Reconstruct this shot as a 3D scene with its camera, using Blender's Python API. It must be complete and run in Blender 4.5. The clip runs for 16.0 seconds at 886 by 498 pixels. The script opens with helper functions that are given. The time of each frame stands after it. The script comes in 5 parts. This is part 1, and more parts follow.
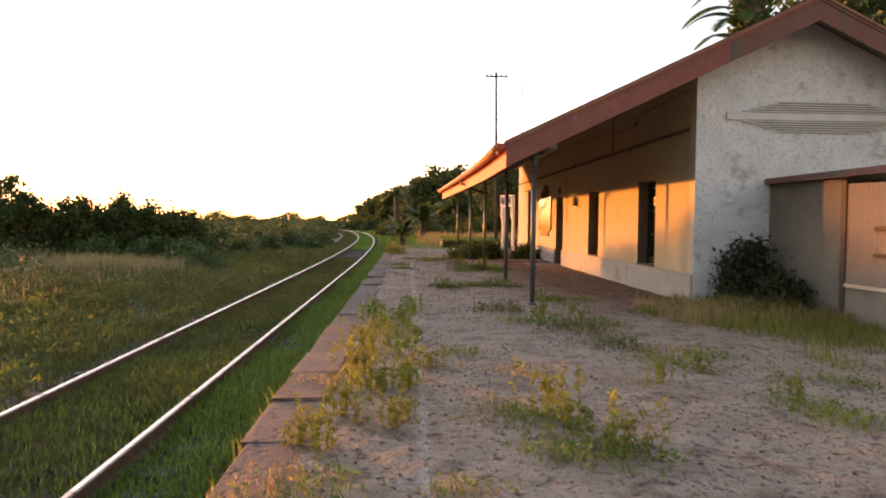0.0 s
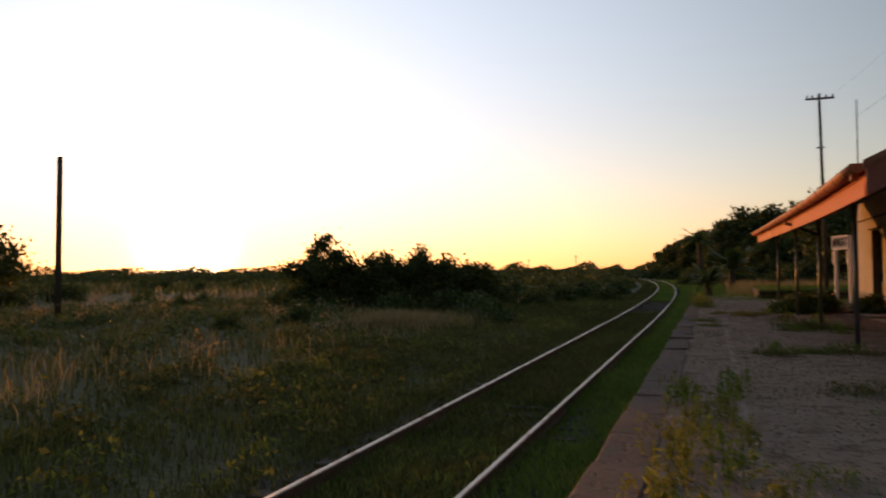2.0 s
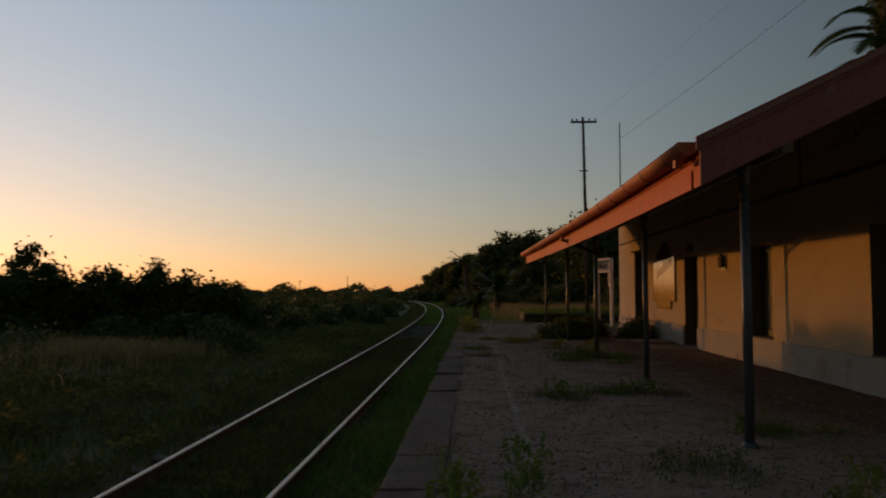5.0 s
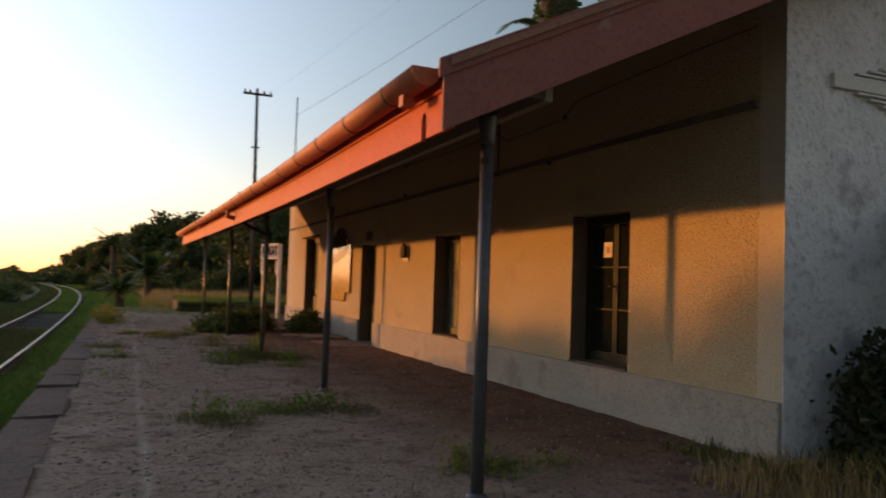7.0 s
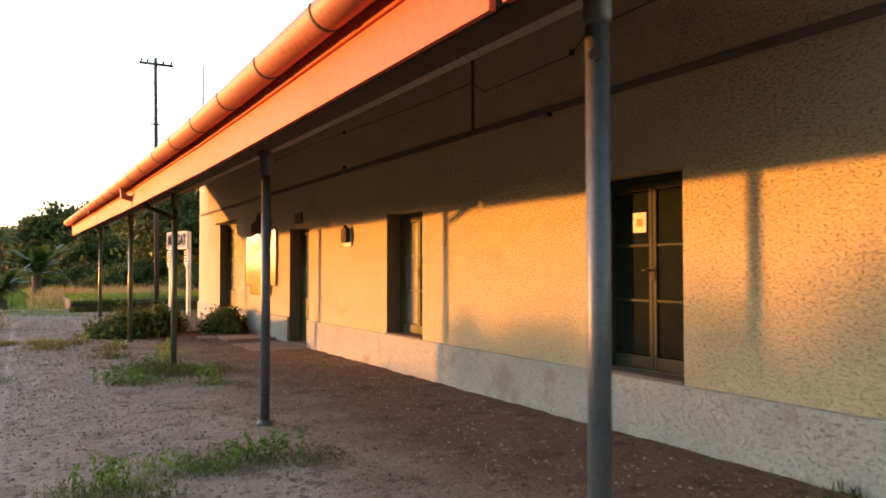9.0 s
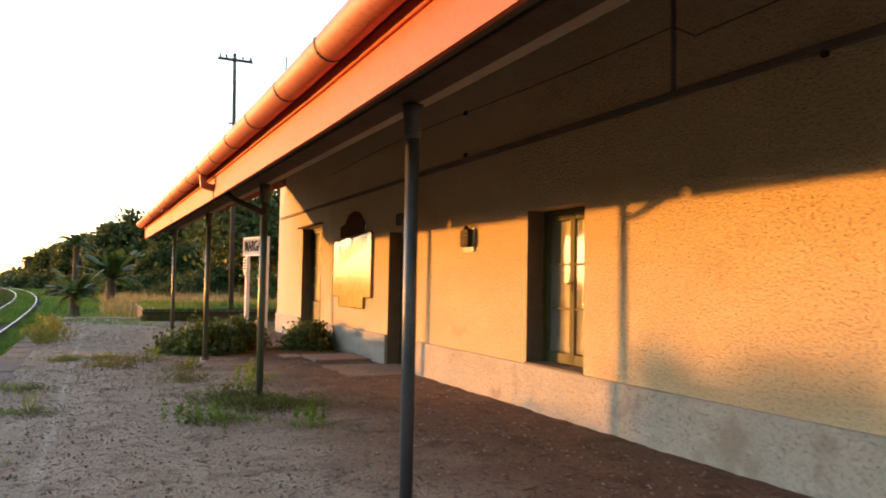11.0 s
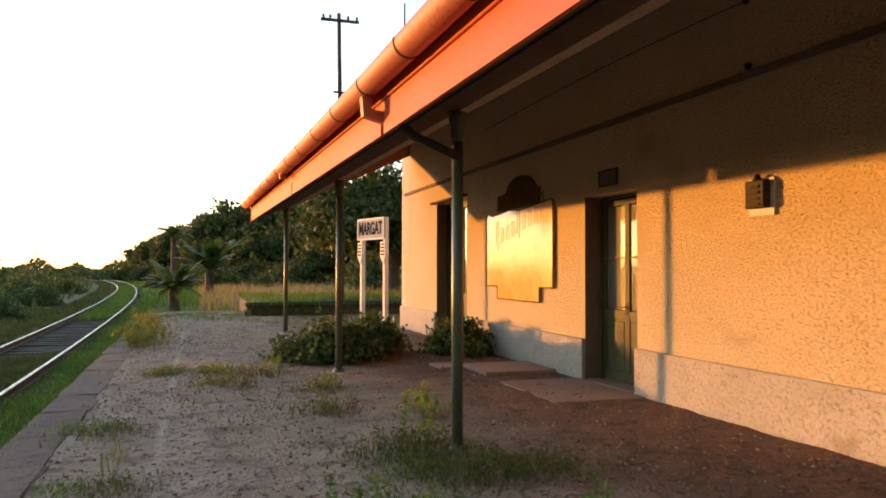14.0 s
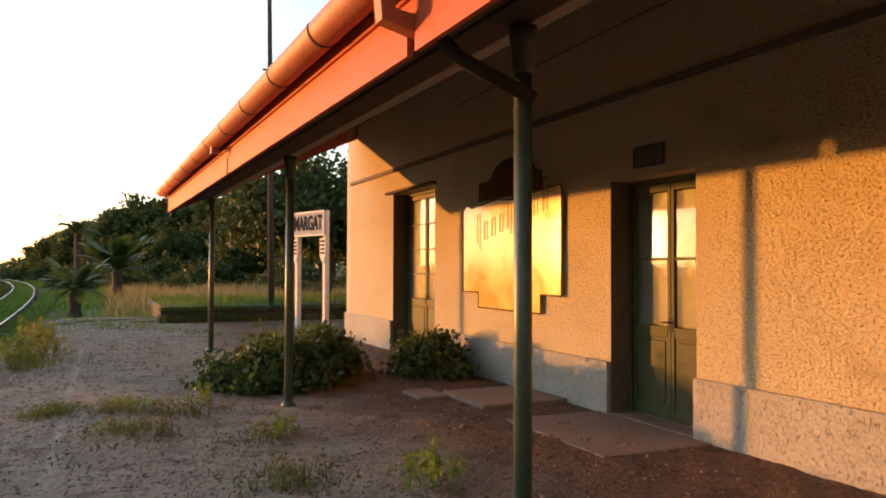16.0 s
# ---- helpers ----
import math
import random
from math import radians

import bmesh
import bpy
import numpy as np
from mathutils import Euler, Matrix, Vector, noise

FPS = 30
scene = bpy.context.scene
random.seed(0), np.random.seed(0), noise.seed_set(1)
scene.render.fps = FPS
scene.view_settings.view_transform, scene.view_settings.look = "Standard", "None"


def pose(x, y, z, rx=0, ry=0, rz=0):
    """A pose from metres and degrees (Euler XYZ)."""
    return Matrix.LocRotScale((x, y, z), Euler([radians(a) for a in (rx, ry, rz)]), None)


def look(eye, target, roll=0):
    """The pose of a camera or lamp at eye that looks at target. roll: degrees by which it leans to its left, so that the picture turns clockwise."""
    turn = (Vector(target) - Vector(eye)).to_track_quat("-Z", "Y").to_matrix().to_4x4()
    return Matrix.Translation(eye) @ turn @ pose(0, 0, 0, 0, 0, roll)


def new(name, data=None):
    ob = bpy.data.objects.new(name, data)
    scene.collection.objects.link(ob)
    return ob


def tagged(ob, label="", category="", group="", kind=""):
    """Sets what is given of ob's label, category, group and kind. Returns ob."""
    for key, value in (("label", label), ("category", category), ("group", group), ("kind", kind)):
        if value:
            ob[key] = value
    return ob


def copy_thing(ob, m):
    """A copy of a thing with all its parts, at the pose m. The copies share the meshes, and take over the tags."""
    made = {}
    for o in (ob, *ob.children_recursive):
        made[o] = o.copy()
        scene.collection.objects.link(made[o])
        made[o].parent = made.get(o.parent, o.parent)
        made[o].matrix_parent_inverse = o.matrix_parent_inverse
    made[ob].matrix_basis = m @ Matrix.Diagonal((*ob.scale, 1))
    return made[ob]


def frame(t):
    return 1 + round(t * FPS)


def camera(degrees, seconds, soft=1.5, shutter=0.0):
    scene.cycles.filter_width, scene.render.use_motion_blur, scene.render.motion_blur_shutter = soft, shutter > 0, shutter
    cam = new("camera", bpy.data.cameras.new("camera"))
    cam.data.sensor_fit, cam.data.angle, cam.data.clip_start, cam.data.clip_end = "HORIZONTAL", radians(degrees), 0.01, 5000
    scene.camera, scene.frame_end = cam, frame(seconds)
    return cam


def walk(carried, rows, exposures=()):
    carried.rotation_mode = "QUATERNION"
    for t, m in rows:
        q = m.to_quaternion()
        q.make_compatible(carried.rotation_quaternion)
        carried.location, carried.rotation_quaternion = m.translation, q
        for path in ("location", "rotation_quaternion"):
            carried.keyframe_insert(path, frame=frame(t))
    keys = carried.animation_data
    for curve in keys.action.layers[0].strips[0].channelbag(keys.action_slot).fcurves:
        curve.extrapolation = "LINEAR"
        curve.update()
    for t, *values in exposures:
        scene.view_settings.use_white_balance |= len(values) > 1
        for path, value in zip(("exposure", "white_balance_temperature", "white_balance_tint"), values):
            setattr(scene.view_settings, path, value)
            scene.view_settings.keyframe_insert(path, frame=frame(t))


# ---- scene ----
cam = camera(60.8, 16.0, soft=1.8, shutter=0.35)
PATH = [
    (0, (-0.006, 1.08, 1.554), (0.085, 3.077, 1.48), 0.7),
    (0.5, (0.022, 1.696, 1.584), (-0.009, 3.696, 1.534), -0.1),
    (1, (0.014, 2.271, 1.601), (-0.26, 4.251, 1.562), -0.4),
    (1.5, (-0.072, 2.866, 1.597), (-0.556, 4.806, 1.592), -0.2),
    (2, (-0.185, 3.49, 1.618), (-0.857, 5.372, 1.674), -0.6),
    (2.5, (-0.259, 4.134, 1.632), (-1.136, 5.929, 1.718), 0.1),
    (3, (-0.282, 4.804, 1.589), (-1.209, 6.575, 1.662), -0.3),
    (3.5, (-0.299, 5.479, 1.533), (-1.178, 7.275, 1.58), -0.1),
    (4, (-0.386, 6.138, 1.546), (-0.977, 8.047, 1.604), 0.8),
    (4.2, (-0.396, 6.399, 1.549), (-0.855, 8.344, 1.632), 0.7),
    (6.5, (-0.204, 9.484, 1.553), (0.275, 11.422, 1.679), 1.0),
    (7, (-0.089, 10.149, 1.551), (0.677, 11.994, 1.645), 1.9),
    (7.5, (0.028, 10.775, 1.591), (0.962, 12.54, 1.698), 1.4),
    (8, (0.08, 11.427, 1.604), (1.098, 13.145, 1.715), 2.1),
    (8.5, (0.183, 12.111, 1.605), (1.188, 13.839, 1.672), 0.7),
    (11, (0.519, 15.647, 1.579), (1.344, 17.466, 1.667), 1.0),
    (11.5, (0.533, 16.296, 1.568), (1.268, 18.154, 1.662), 1.0),
    (12, (0.534, 16.941, 1.581), (1.246, 18.808, 1.678), 1.4),
    (12.5, (0.53, 17.629, 1.582), (1.201, 19.512, 1.649), 1.0),
    (13, (0.462, 18.367, 1.562), (1.083, 20.267, 1.626), 1.1),
    (13.5, (0.448, 19.088, 1.547), (1.084, 20.984, 1.591), 0.5),
    (14, (0.403, 19.801, 1.529), (1.025, 21.702, 1.581), 0.1),
    (14.5, (0.395, 20.477, 1.543), (1.095, 22.35, 1.603), 0.3),
    (15, (0.414, 21.155, 1.564), (1.133, 23.02, 1.622), 0.3),
    (15.5, (0.381, 21.775, 1.569), (1.14, 23.625, 1.619), 0.5),
    (16, (0.485, 22.352, 1.579), (1.305, 24.176, 1.628), 0.2),
]
EXPOSURES = [(0.0, 1.08, 7400, 29), (0.5, 0.75, 7400, 29), (1.0, 0.2, 7400, 29), (1.5, -0.4, 7200, 25), (2.0, -1.0, 7000, 22), (2.5, -1.8, 6800, 16), (3.0, -2.35, 6700, 14), (3.5, -2.5, 6600, 13), (4.2, -2.35, 6600, 13),
             (6.3, -1.2, 6600, 20), (6.5, -1.0, 6600, 20), (7.0, -0.35, 6600, 20), (7.5, 0.35, 6700, 22), (8.0, 0.9, 6700, 18), (8.7, 1.3, 6600, 13), (10.8, 1.2, 6500, 11), (12.5, 1.1, 6500, 11), (16.0, 0.68, 6600, 12)]
walk(cam, [(t, look(eye, target, roll)) for t, eye, target, roll in PATH], EXPOSURES)

# ---- sky and sun ----
SUN_AZ, SUN_EL = radians(38.4), radians(2.0)      # azimuth from +y towards -x
SUN_DIR = Vector((-math.sin(SUN_AZ) * math.cos(SUN_EL), math.cos(SUN_AZ) * math.cos(SUN_EL), math.sin(SUN_EL)))
world = bpy.data.worlds.new("evening_sky")
scene.world = world
world.use_nodes = True
wn = world.node_tree
wn.nodes.clear()
w_out = wn.nodes.new("ShaderNodeOutputWorld")
w_bg = wn.nodes.new("ShaderNodeBackground")
w_sky = wn.nodes.new("ShaderNodeTexSky")
w_sky.sky_type, w_sky.sun_disc = "NISHITA", False
w_sky.sun_elevation, w_sky.sun_rotation = SUN_EL, -SUN_AZ
w_sky.air_density, w_sky.dust_density, w_sky.ozone_density = 1.0, 0.08, 1.6
w_hsv = wn.nodes.new("ShaderNodeHueSaturation")
w_hsv.inputs["Hue"].default_value = 0.488
w_hsv.inputs["Saturation"].default_value, w_hsv.inputs["Value"].default_value = 0.80, 2.75
wn.links.new(w_sky.outputs["Color"], w_hsv.inputs["Color"])
w_bg.inputs["Strength"].default_value = 0.15
# the glow of the air close round the setting sun
w_tc = wn.nodes.new("ShaderNodeTexCoord")
w_dot = wn.nodes.new("ShaderNodeVectorMath")
w_dot.operation = "DOT_PRODUCT"
w_dot.inputs[1].default_value = SUN_DIR
wn.links.new(w_tc.outputs["Generated"], w_dot.inputs[0])
last = w_hsv.outputs["Color"]
for power, colour, amount in ((1700, (1.0, 0.82, 0.45), 150.0), (220, (1.0, 0.45, 0.12), 0.9), (26, (1.0, 0.56, 0.20), 4.0)):
    w_pow = wn.nodes.new("ShaderNodeMath")
    w_pow.operation, w_pow.use_clamp = "POWER", True
    w_pow.inputs[1].default_value = power
    wn.links.new(w_dot.outputs["Value"], w_pow.inputs[0])
    w_mul = wn.nodes.new("ShaderNodeMix")
    w_mul.data_type, w_mul.blend_type = "RGBA", "ADD"
    w_mul.clamp_factor = False
    w_amt = wn.nodes.new("ShaderNodeMath")
    w_amt.operation = "MULTIPLY"
    w_amt.inputs[1].default_value = amount
    wn.links.new(w_pow.outputs[0], w_amt.inputs[0])
    wn.links.new(w_amt.outputs[0], w_mul.inputs["Factor"])
    wn.links.new(last, w_mul.inputs["A"])
    w_mul.inputs["B"].default_value = (*colour, 1)
    last = w_mul.outputs["Result"]
# the warm band of air low over the horizon on the sunset side
w_sep = wn.nodes.new("ShaderNodeSeparateXYZ")
wn.links.new(w_tc.outputs["Generated"], w_sep.inputs[0])
w_low, w_side, w_band, w_amt = (wn.nodes.new("ShaderNodeMath") for k in range(4))
w_inv = wn.nodes.new("ShaderNodeMath")
w_inv.operation, w_inv.use_clamp = "SUBTRACT", True
w_inv.inputs[0].default_value = 1.0
wn.links.new(w_sep.outputs["Z"], w_inv.inputs[1])
for node, power, source in ((w_low, 9, w_inv.outputs[0]), (w_side, 5, w_dot.outputs["Value"])):
    node.operation, node.use_clamp = "POWER", True
    node.inputs[1].default_value = power
    wn.links.new(source, node.inputs[0])
w_band.operation = w_amt.operation = "MULTIPLY"
wn.links.new(w_low.outputs[0], w_band.inputs[0])
wn.links.new(w_side.outputs[0], w_band.inputs[1])
wn.links.new(w_band.outputs[0], w_amt.inputs[0])
w_amt.inputs[1].default_value = 19.0
w_mul = wn.nodes.new("ShaderNodeMix")
w_mul.data_type, w_mul.blend_type, w_mul.clamp_factor = "RGBA", "ADD", False
wn.links.new(w_amt.outputs[0], w_mul.inputs["Factor"])
wn.links.new(last, w_mul.inputs["A"])
w_mul.inputs["B"].default_value = (1.0, 0.43, 0.05, 1)
last = w_mul.outputs["Result"]
# the paler blue air above that band
w_high, w_wide, w_both, w_gain = (wn.nodes.new("ShaderNodeMath") for k in range(4))
w_high.operation, w_wide.operation, w_both.operation, w_gain.operation = "SUBTRACT", "POWER", "MULTIPLY", "MULTIPLY"
w_high.use_clamp = w_wide.use_clamp = True
w_high.inputs[0].default_value = 1.0
w_wide.inputs[1].default_value = 3.2
w_gain.inputs[1].default_value = 12.0
wn.links.new(w_low.outputs[0], w_high.inputs[1])
wn.links.new(w_dot.outputs["Value"], w_wide.inputs[0])
wn.links.new(w_high.outputs[0], w_both.inputs[0])
wn.links.new(w_wide.outputs[0], w_both.inputs[1])
wn.links.new(w_both.outputs[0], w_gain.inputs[0])
w_air = wn.nodes.new("ShaderNodeMix")
w_air.data_type, w_air.blend_type, w_air.clamp_factor = "RGBA", "ADD", False
wn.links.new(w_gain.outputs[0], w_air.inputs["Factor"])
wn.links.new(last, w_air.inputs["A"])
w_air.inputs["B"].default_value = (0.66, 0.82, 1.0, 1)
last = w_air.outputs["Result"]
wn.links.new(last, w_bg.inputs["Color"])
wn.links.new(w_bg.outputs[0], w_out.inputs["Surface"])

sun = new("sun", bpy.data.lights.new("sun", "SUN"))
sun.data.energy, sun.data.angle, sun.data.color = 4.7, radians(0.9), (1.0, 0.37, 0.055)
sun.matrix_world = look(SUN_DIR * 50, (0, 0, 0))


# ---- materials ----
def mat(name, c1, c2, scale=4.0, rough=0.85, bump=0.3, fine=40.0, metal=0.0, spots=None, spot_scale=1.2,
        spot_edge=0.58, stretch=(1, 1, 1), dist=0.01, vary=0.0, leaf=0.0, spec=0.5, pits=0.0, pit_shade=0.68):
    """Two scales of colour noise, stains with a shape of their own, grain and relief; pits get shade in their colour.
    """
    m = bpy.data.materials.new(name)
    m.use_nodes = True
    nt = m.node_tree
    nt.nodes.clear()
    N, L = nt.nodes.new, nt.links.new
    out, bsdf = N("ShaderNodeOutputMaterial"), N("ShaderNodeBsdfPrincipled")
    geo, mapping = N("ShaderNodeNewGeometry"), N("ShaderNodeMapping")
    mapping.inputs["Scale"].default_value = stretch
    L(geo.outputs["Position"], mapping.inputs["Vector"])

    def noise_tex(s, detail=5.0):
        n = N("ShaderNodeTexNoise")
        n.inputs["Scale"].default_value, n.inputs["Detail"].default_value = s, detail
        n.inputs["Roughness"].default_value = 0.6
        L(mapping.outputs[0], n.inputs["Vector"])
        return n.outputs["Fac"]

    def ramp(fac, lo, hi):
        r = N("ShaderNodeMapRange")
        r.inputs["From Min"].default_value, r.inputs["From Max"].default_value = lo, hi
        L(fac, r.inputs["Value"])
        return r.outputs[0]

    def mix(fac, a, b):
        x = N("ShaderNodeMix")
        x.data_type = "RGBA"
        if isinstance(fac, float):
            x.inputs["Factor"].default_value = fac
        else:
            L(fac, x.inputs["Factor"])
        for key, v in (("A", a), ("B", b)):
            if isinstance(v, tuple):
                x.inputs[key].default_value = (*v[:3], 1)
            else:
                L(v, x.inputs[key])
        return x.outputs["Result"]

    coarse, grain = noise_tex(scale), noise_tex(fine, 3.0)
    col = mix(ramp(coarse, 0.3, 0.7), c1, c2)
    dark = tuple(v * 0.62 for v in c1)
    col = mix(ramp(grain, 0.52, 0.8), col, dark)
    if spots:
        col = mix(ramp(noise_tex(spot_scale, 6.0), spot_edge, spot_edge + 0.1), col, spots)
    pit = None
    if pits:
        # hollows are darkened in the base colour too, as shade for the relief
        pit = ramp(noise_tex(pits, 2.0), 0.56, 0.74)
        col = mix(pit, col, tuple(v * pit_shade for v in c1))
    if vary:
        rnd = N("ShaderNodeObjectInfo").outputs["Random"] if vary > 0 else geo.outputs["Random Per Island"]
        hsv = N("ShaderNodeHueSaturation")
        L(ramp(rnd, 0.0, 1.0), hsv.inputs["Value"])
        vr = hsv.inputs["Value"].links[0].from_node
        vr.inputs["To Min"].default_value, vr.inputs["To Max"].default_value = 1 - abs(vary), 1 + abs(vary)
        L(col, hsv.inputs["Color"])
        col = hsv.outputs[0]
    L(col, bsdf.inputs["Base Color"])
    rr = N("ShaderNodeMapRange")
    rr.inputs["To Min"].default_value, rr.inputs["To Max"].default_value = max(rough - 0.1, 0.03), min(rough + 0.1, 1.0)
    L(coarse, rr.inputs["Value"])
    L(rr.outputs[0], bsdf.inputs["Roughness"])
    bsdf.inputs["Metallic"].default_value = metal
    bsdf.inputs["Specular IOR Level"].default_value = spec
    if bump:
        b1 = N("ShaderNodeBump")
        b1.inputs["Strength"].default_value, b1.inputs["Distance"].default_value = bump, dist
        add = N("ShaderNodeMath")
        add.operation = "ADD"
        L(coarse, add.inputs[0])
        L(grain, add.inputs[1])
        height = add.outputs[0]
        if pit is not None:
            less = N("ShaderNodeMath")
            less.operation = "MULTIPLY_ADD"
            less.inputs[1].default_value = -0.9
            L(pit, less.inputs[0])
            L(height, less.inputs[2])
            height = less.outputs[0]
        L(height, b1.inputs["Height"])
        L(b1.outputs[0], bsdf.inputs["Normal"])
    if leaf:
        tr, mx = N("ShaderNodeBsdfTranslucent"), N("ShaderNodeMixShader")
        L(col, tr.inputs["Color"])
        mx.inputs[0].default_value = leaf
        L(bsdf.outputs[0], mx.inputs[1])
        L(tr.outputs[0], mx.inputs[2])
        L(mx.outputs[0], out.inputs["Surface"])
    else:
        L(bsdf.outputs[0], out.inputs["Surface"])
    return m


def glass_mat(name):
    m = bpy.data.materials.new(name)
    m.use_nodes = True
    b = m.node_tree.nodes["Principled BSDF"]
    b.inputs["Base Color"].default_value = (0.75, 0.78, 0.72, 1)
    b.inputs["Roughness"].default_value = 0.045
    b.inputs["IOR"].default_value = 1.5
    b.inputs["Transmission Weight"].default_value = 0.9
    nz, bp = m.node_tree.nodes.new("ShaderNodeTexNoise"), m.node_tree.nodes.new("ShaderNodeBump")
    nz.inputs["Scale"].default_value = 3.0
    bp.inputs["Strength"].default_value, bp.inputs["Distance"].default_value = 0.12, 0.01
    m.node_tree.links.new(nz.outputs["Fac"], bp.inputs["Height"])
    m.node_tree.links.new(bp.outputs[0], b.inputs["Normal"])
    return m


STUCCO = mat("rough_cast_cream", (0.52, 0.42, 0.265), (0.60, 0.49, 0.32), 1.1, 0.92, 1.0, 40, spots=(0.44, 0.345, 0.215), spot_scale=0.8, spot_edge=0.64, stretch=(1, 0.75, 1.2), dist=0.026, pits=42.0, pit_shade=0.82)
PLINTH = mat("plinth_grey", (0.34, 0.32, 0.285), (0.42, 0.39, 0.345), 1.6, 0.92, 0.9, 28, spots=(0.29, 0.25, 0.21), spot_scale=1.6, dist=0.018, pits=34.0, pit_shade=0.86)
SMOOTH = mat("pilaster_plaster", (0.46, 0.40, 0.31), (0.53, 0.465, 0.365), 1.3, 0.9, 0.15, 40)
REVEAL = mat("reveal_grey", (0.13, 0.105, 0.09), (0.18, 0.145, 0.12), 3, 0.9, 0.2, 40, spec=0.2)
WHITEWASH = mat("whitewashed_plaster", (0.60, 0.61, 0.64), (0.74, 0.745, 0.76), 2.4, 0.93, 0.9, 16, spots=(0.40, 0.39, 0.40), spot_scale=1.5, spot_edge=0.56, dist=0.04)
BRICK = mat("whitewashed_brick", (0.62, 0.63, 0.66), (0.77, 0.775, 0.79), 7, 0.93, 1.0, 40, spots=(0.44, 0.42, 0.41), spot_scale=6.0, spot_edge=0.62, dist=0.03, vary=0.14, pits=34.0, pit_shade=0.80)
RED_PAINT = mat("worn_red_paint", (0.46, 0.075, 0.03), (0.55, 0.10, 0.04), 2.5, 0.66, 0.25, 30, spots=(0.38, 0.11, 0.055), spot_scale=1.1, spot_edge=0.66, dist=0.006, spec=0.2)
BARGE = mat("faded_red_board", (0.21, 0.065, 0.052), (0.27, 0.092, 0.072), 2.0, 0.75, 0.3, 30, spots=(0.27, 0.24, 0.22), spot_scale=0.9, spot_edge=0.60, dist=0.008)
BARGE_WORN = mat("bare_weathered_board", (0.15, 0.066, 0.054), (0.20, 0.095, 0.076), 2.4, 0.85, 0.4, 30, spots=(0.11, 0.085, 0.075), spot_scale=1.3, spot_edge=0.52, dist=0.008)
GUTTER = mat("gutter_red_paint", (0.38, 0.11, 0.05), (0.47, 0.15, 0.07), 3, 0.6, 0.15, 30, spots=(0.25, 0.10, 0.06), spot_scale=2.2, spot_edge=0.66, dist=0.004, spec=0.25)
SOFFIT = mat("soffit_boards", (0.24, 0.20, 0.16), (0.32, 0.27, 0.21), 2.2, 0.8, 0.25, 30, stretch=(1, 0.15, 1), dist=0.005)
ROOF = mat("rusty_sheet_roof", (0.22, 0.10, 0.07), (0.30, 0.15, 0.10), 2, 0.8, 0.2, 30)
POST = mat("green_iron_post", (0.055, 0.075, 0.05), (0.09, 0.105, 0.07), 6, 0.42, 0.2, 45, spots=(0.16, 0.09, 0.05), spot_scale=5, spot_edge=0.68, dist=0.003)
POST_GREY = mat("grey_iron_post", (0.05, 0.053, 0.06), (0.085, 0.085, 0.092), 6, 0.42, 0.2, 45, spots=(0.15, 0.085, 0.05), spot_scale=5, spot_edge=0.66, dist=0.003)
DARK_TIMBER = mat("dark_timber", (0.045, 0.035, 0.028), (0.085, 0.065, 0.05), 3, 0.85, 0.3, 30, stretch=(1, 1, 0.2), spec=0.15)
DOOR_GREEN = mat("dark_green_door", (0.052, 0.058, 0.026), (0.082, 0.082, 0.036), 5, 0.58, 0.2, 40, spots=(0.11, 0.085, 0.045), spot_scale=4, spot_edge=0.66, dist=0.003, spec=0.14)
DOOR_BLACK = mat("blackish_green_door", (0.016, 0.022, 0.016), (0.028, 0.034, 0.024), 5, 0.6, 0.2, 40, spots=(0.05, 0.042, 0.028), spot_scale=4, spot_edge=0.68, dist=0.003, spec=0.12)
GLASS = glass_mat("old_window_glass")
SHEET = mat("painted_metal_sheet", (0.34, 0.29, 0.23), (0.42, 0.36, 0.28), 1.6, 0.6, 0.1, 30, spots=(0.25, 0.16, 0.10), spot_scale=1.8, spot_edge=0.66)
EARTH = mat("packed_sandy_earth", (0.27, 0.19, 0.142), (0.395, 0.295, 0.23), 1.7, 0.97, 1.0, 26, spots=(0.19, 0.125, 0.092), spot_scale=2.4, spot_edge=0.54, dist=0.06, pits=11.0, pit_shade=0.42)
RED_EARTH = mat("reddish_veranda_floor", (0.16, 0.09, 0.065), (0.225, 0.135, 0.098), 0.8, 0.95, 0.9, 40, spots=(0.20, 0.14, 0.10), spot_scale=0.7, spot_edge=0.58, dist=0.03, pits=20.0)
SLAB = mat("coping_stone", (0.11, 0.068, 0.055), (0.17, 0.108, 0.088), 1.8, 0.93, 0.8, 22, spots=(0.10, 0.085, 0.062), spot_scale=1.9, spot_edge=0.54, dist=0.03, vary=0.16, pits=9.0, pit_shade=0.6)
CONCRETE = mat("concrete_step", (0.22, 0.15, 0.115), (0.28, 0.19, 0.15), 1.5, 0.93, 0.5, 25, dist=0.015)
SOIL = mat("field_soil", (0.075, 0.085, 0.03), (0.13, 0.125, 0.05), 0.35, 0.98, 1.0, 8, spots=(0.15, 0.11, 0.06), spot_scale=0.25, spot_edge=0.56, dist=0.08)
BALLAST = mat("dark_ballast", (0.045, 0.036, 0.030), (0.10, 0.08, 0.065), 9, 0.95, 1.0, 30, dist=0.04)
RAIL_STEEL = mat("worn_rail_head", (0.30, 0.25, 0.21), (0.42, 0.36, 0.31), 6, 0.40, 0.1, 40, metal=1.0, spots=(0.16, 0.09, 0.06), spot_scale=3, spot_edge=0.56)
RAIL_RUST = mat("rusty_rail_web", (0.10, 0.055, 0.035), (0.17, 0.09, 0.055), 6, 0.85, 0.3, 40)
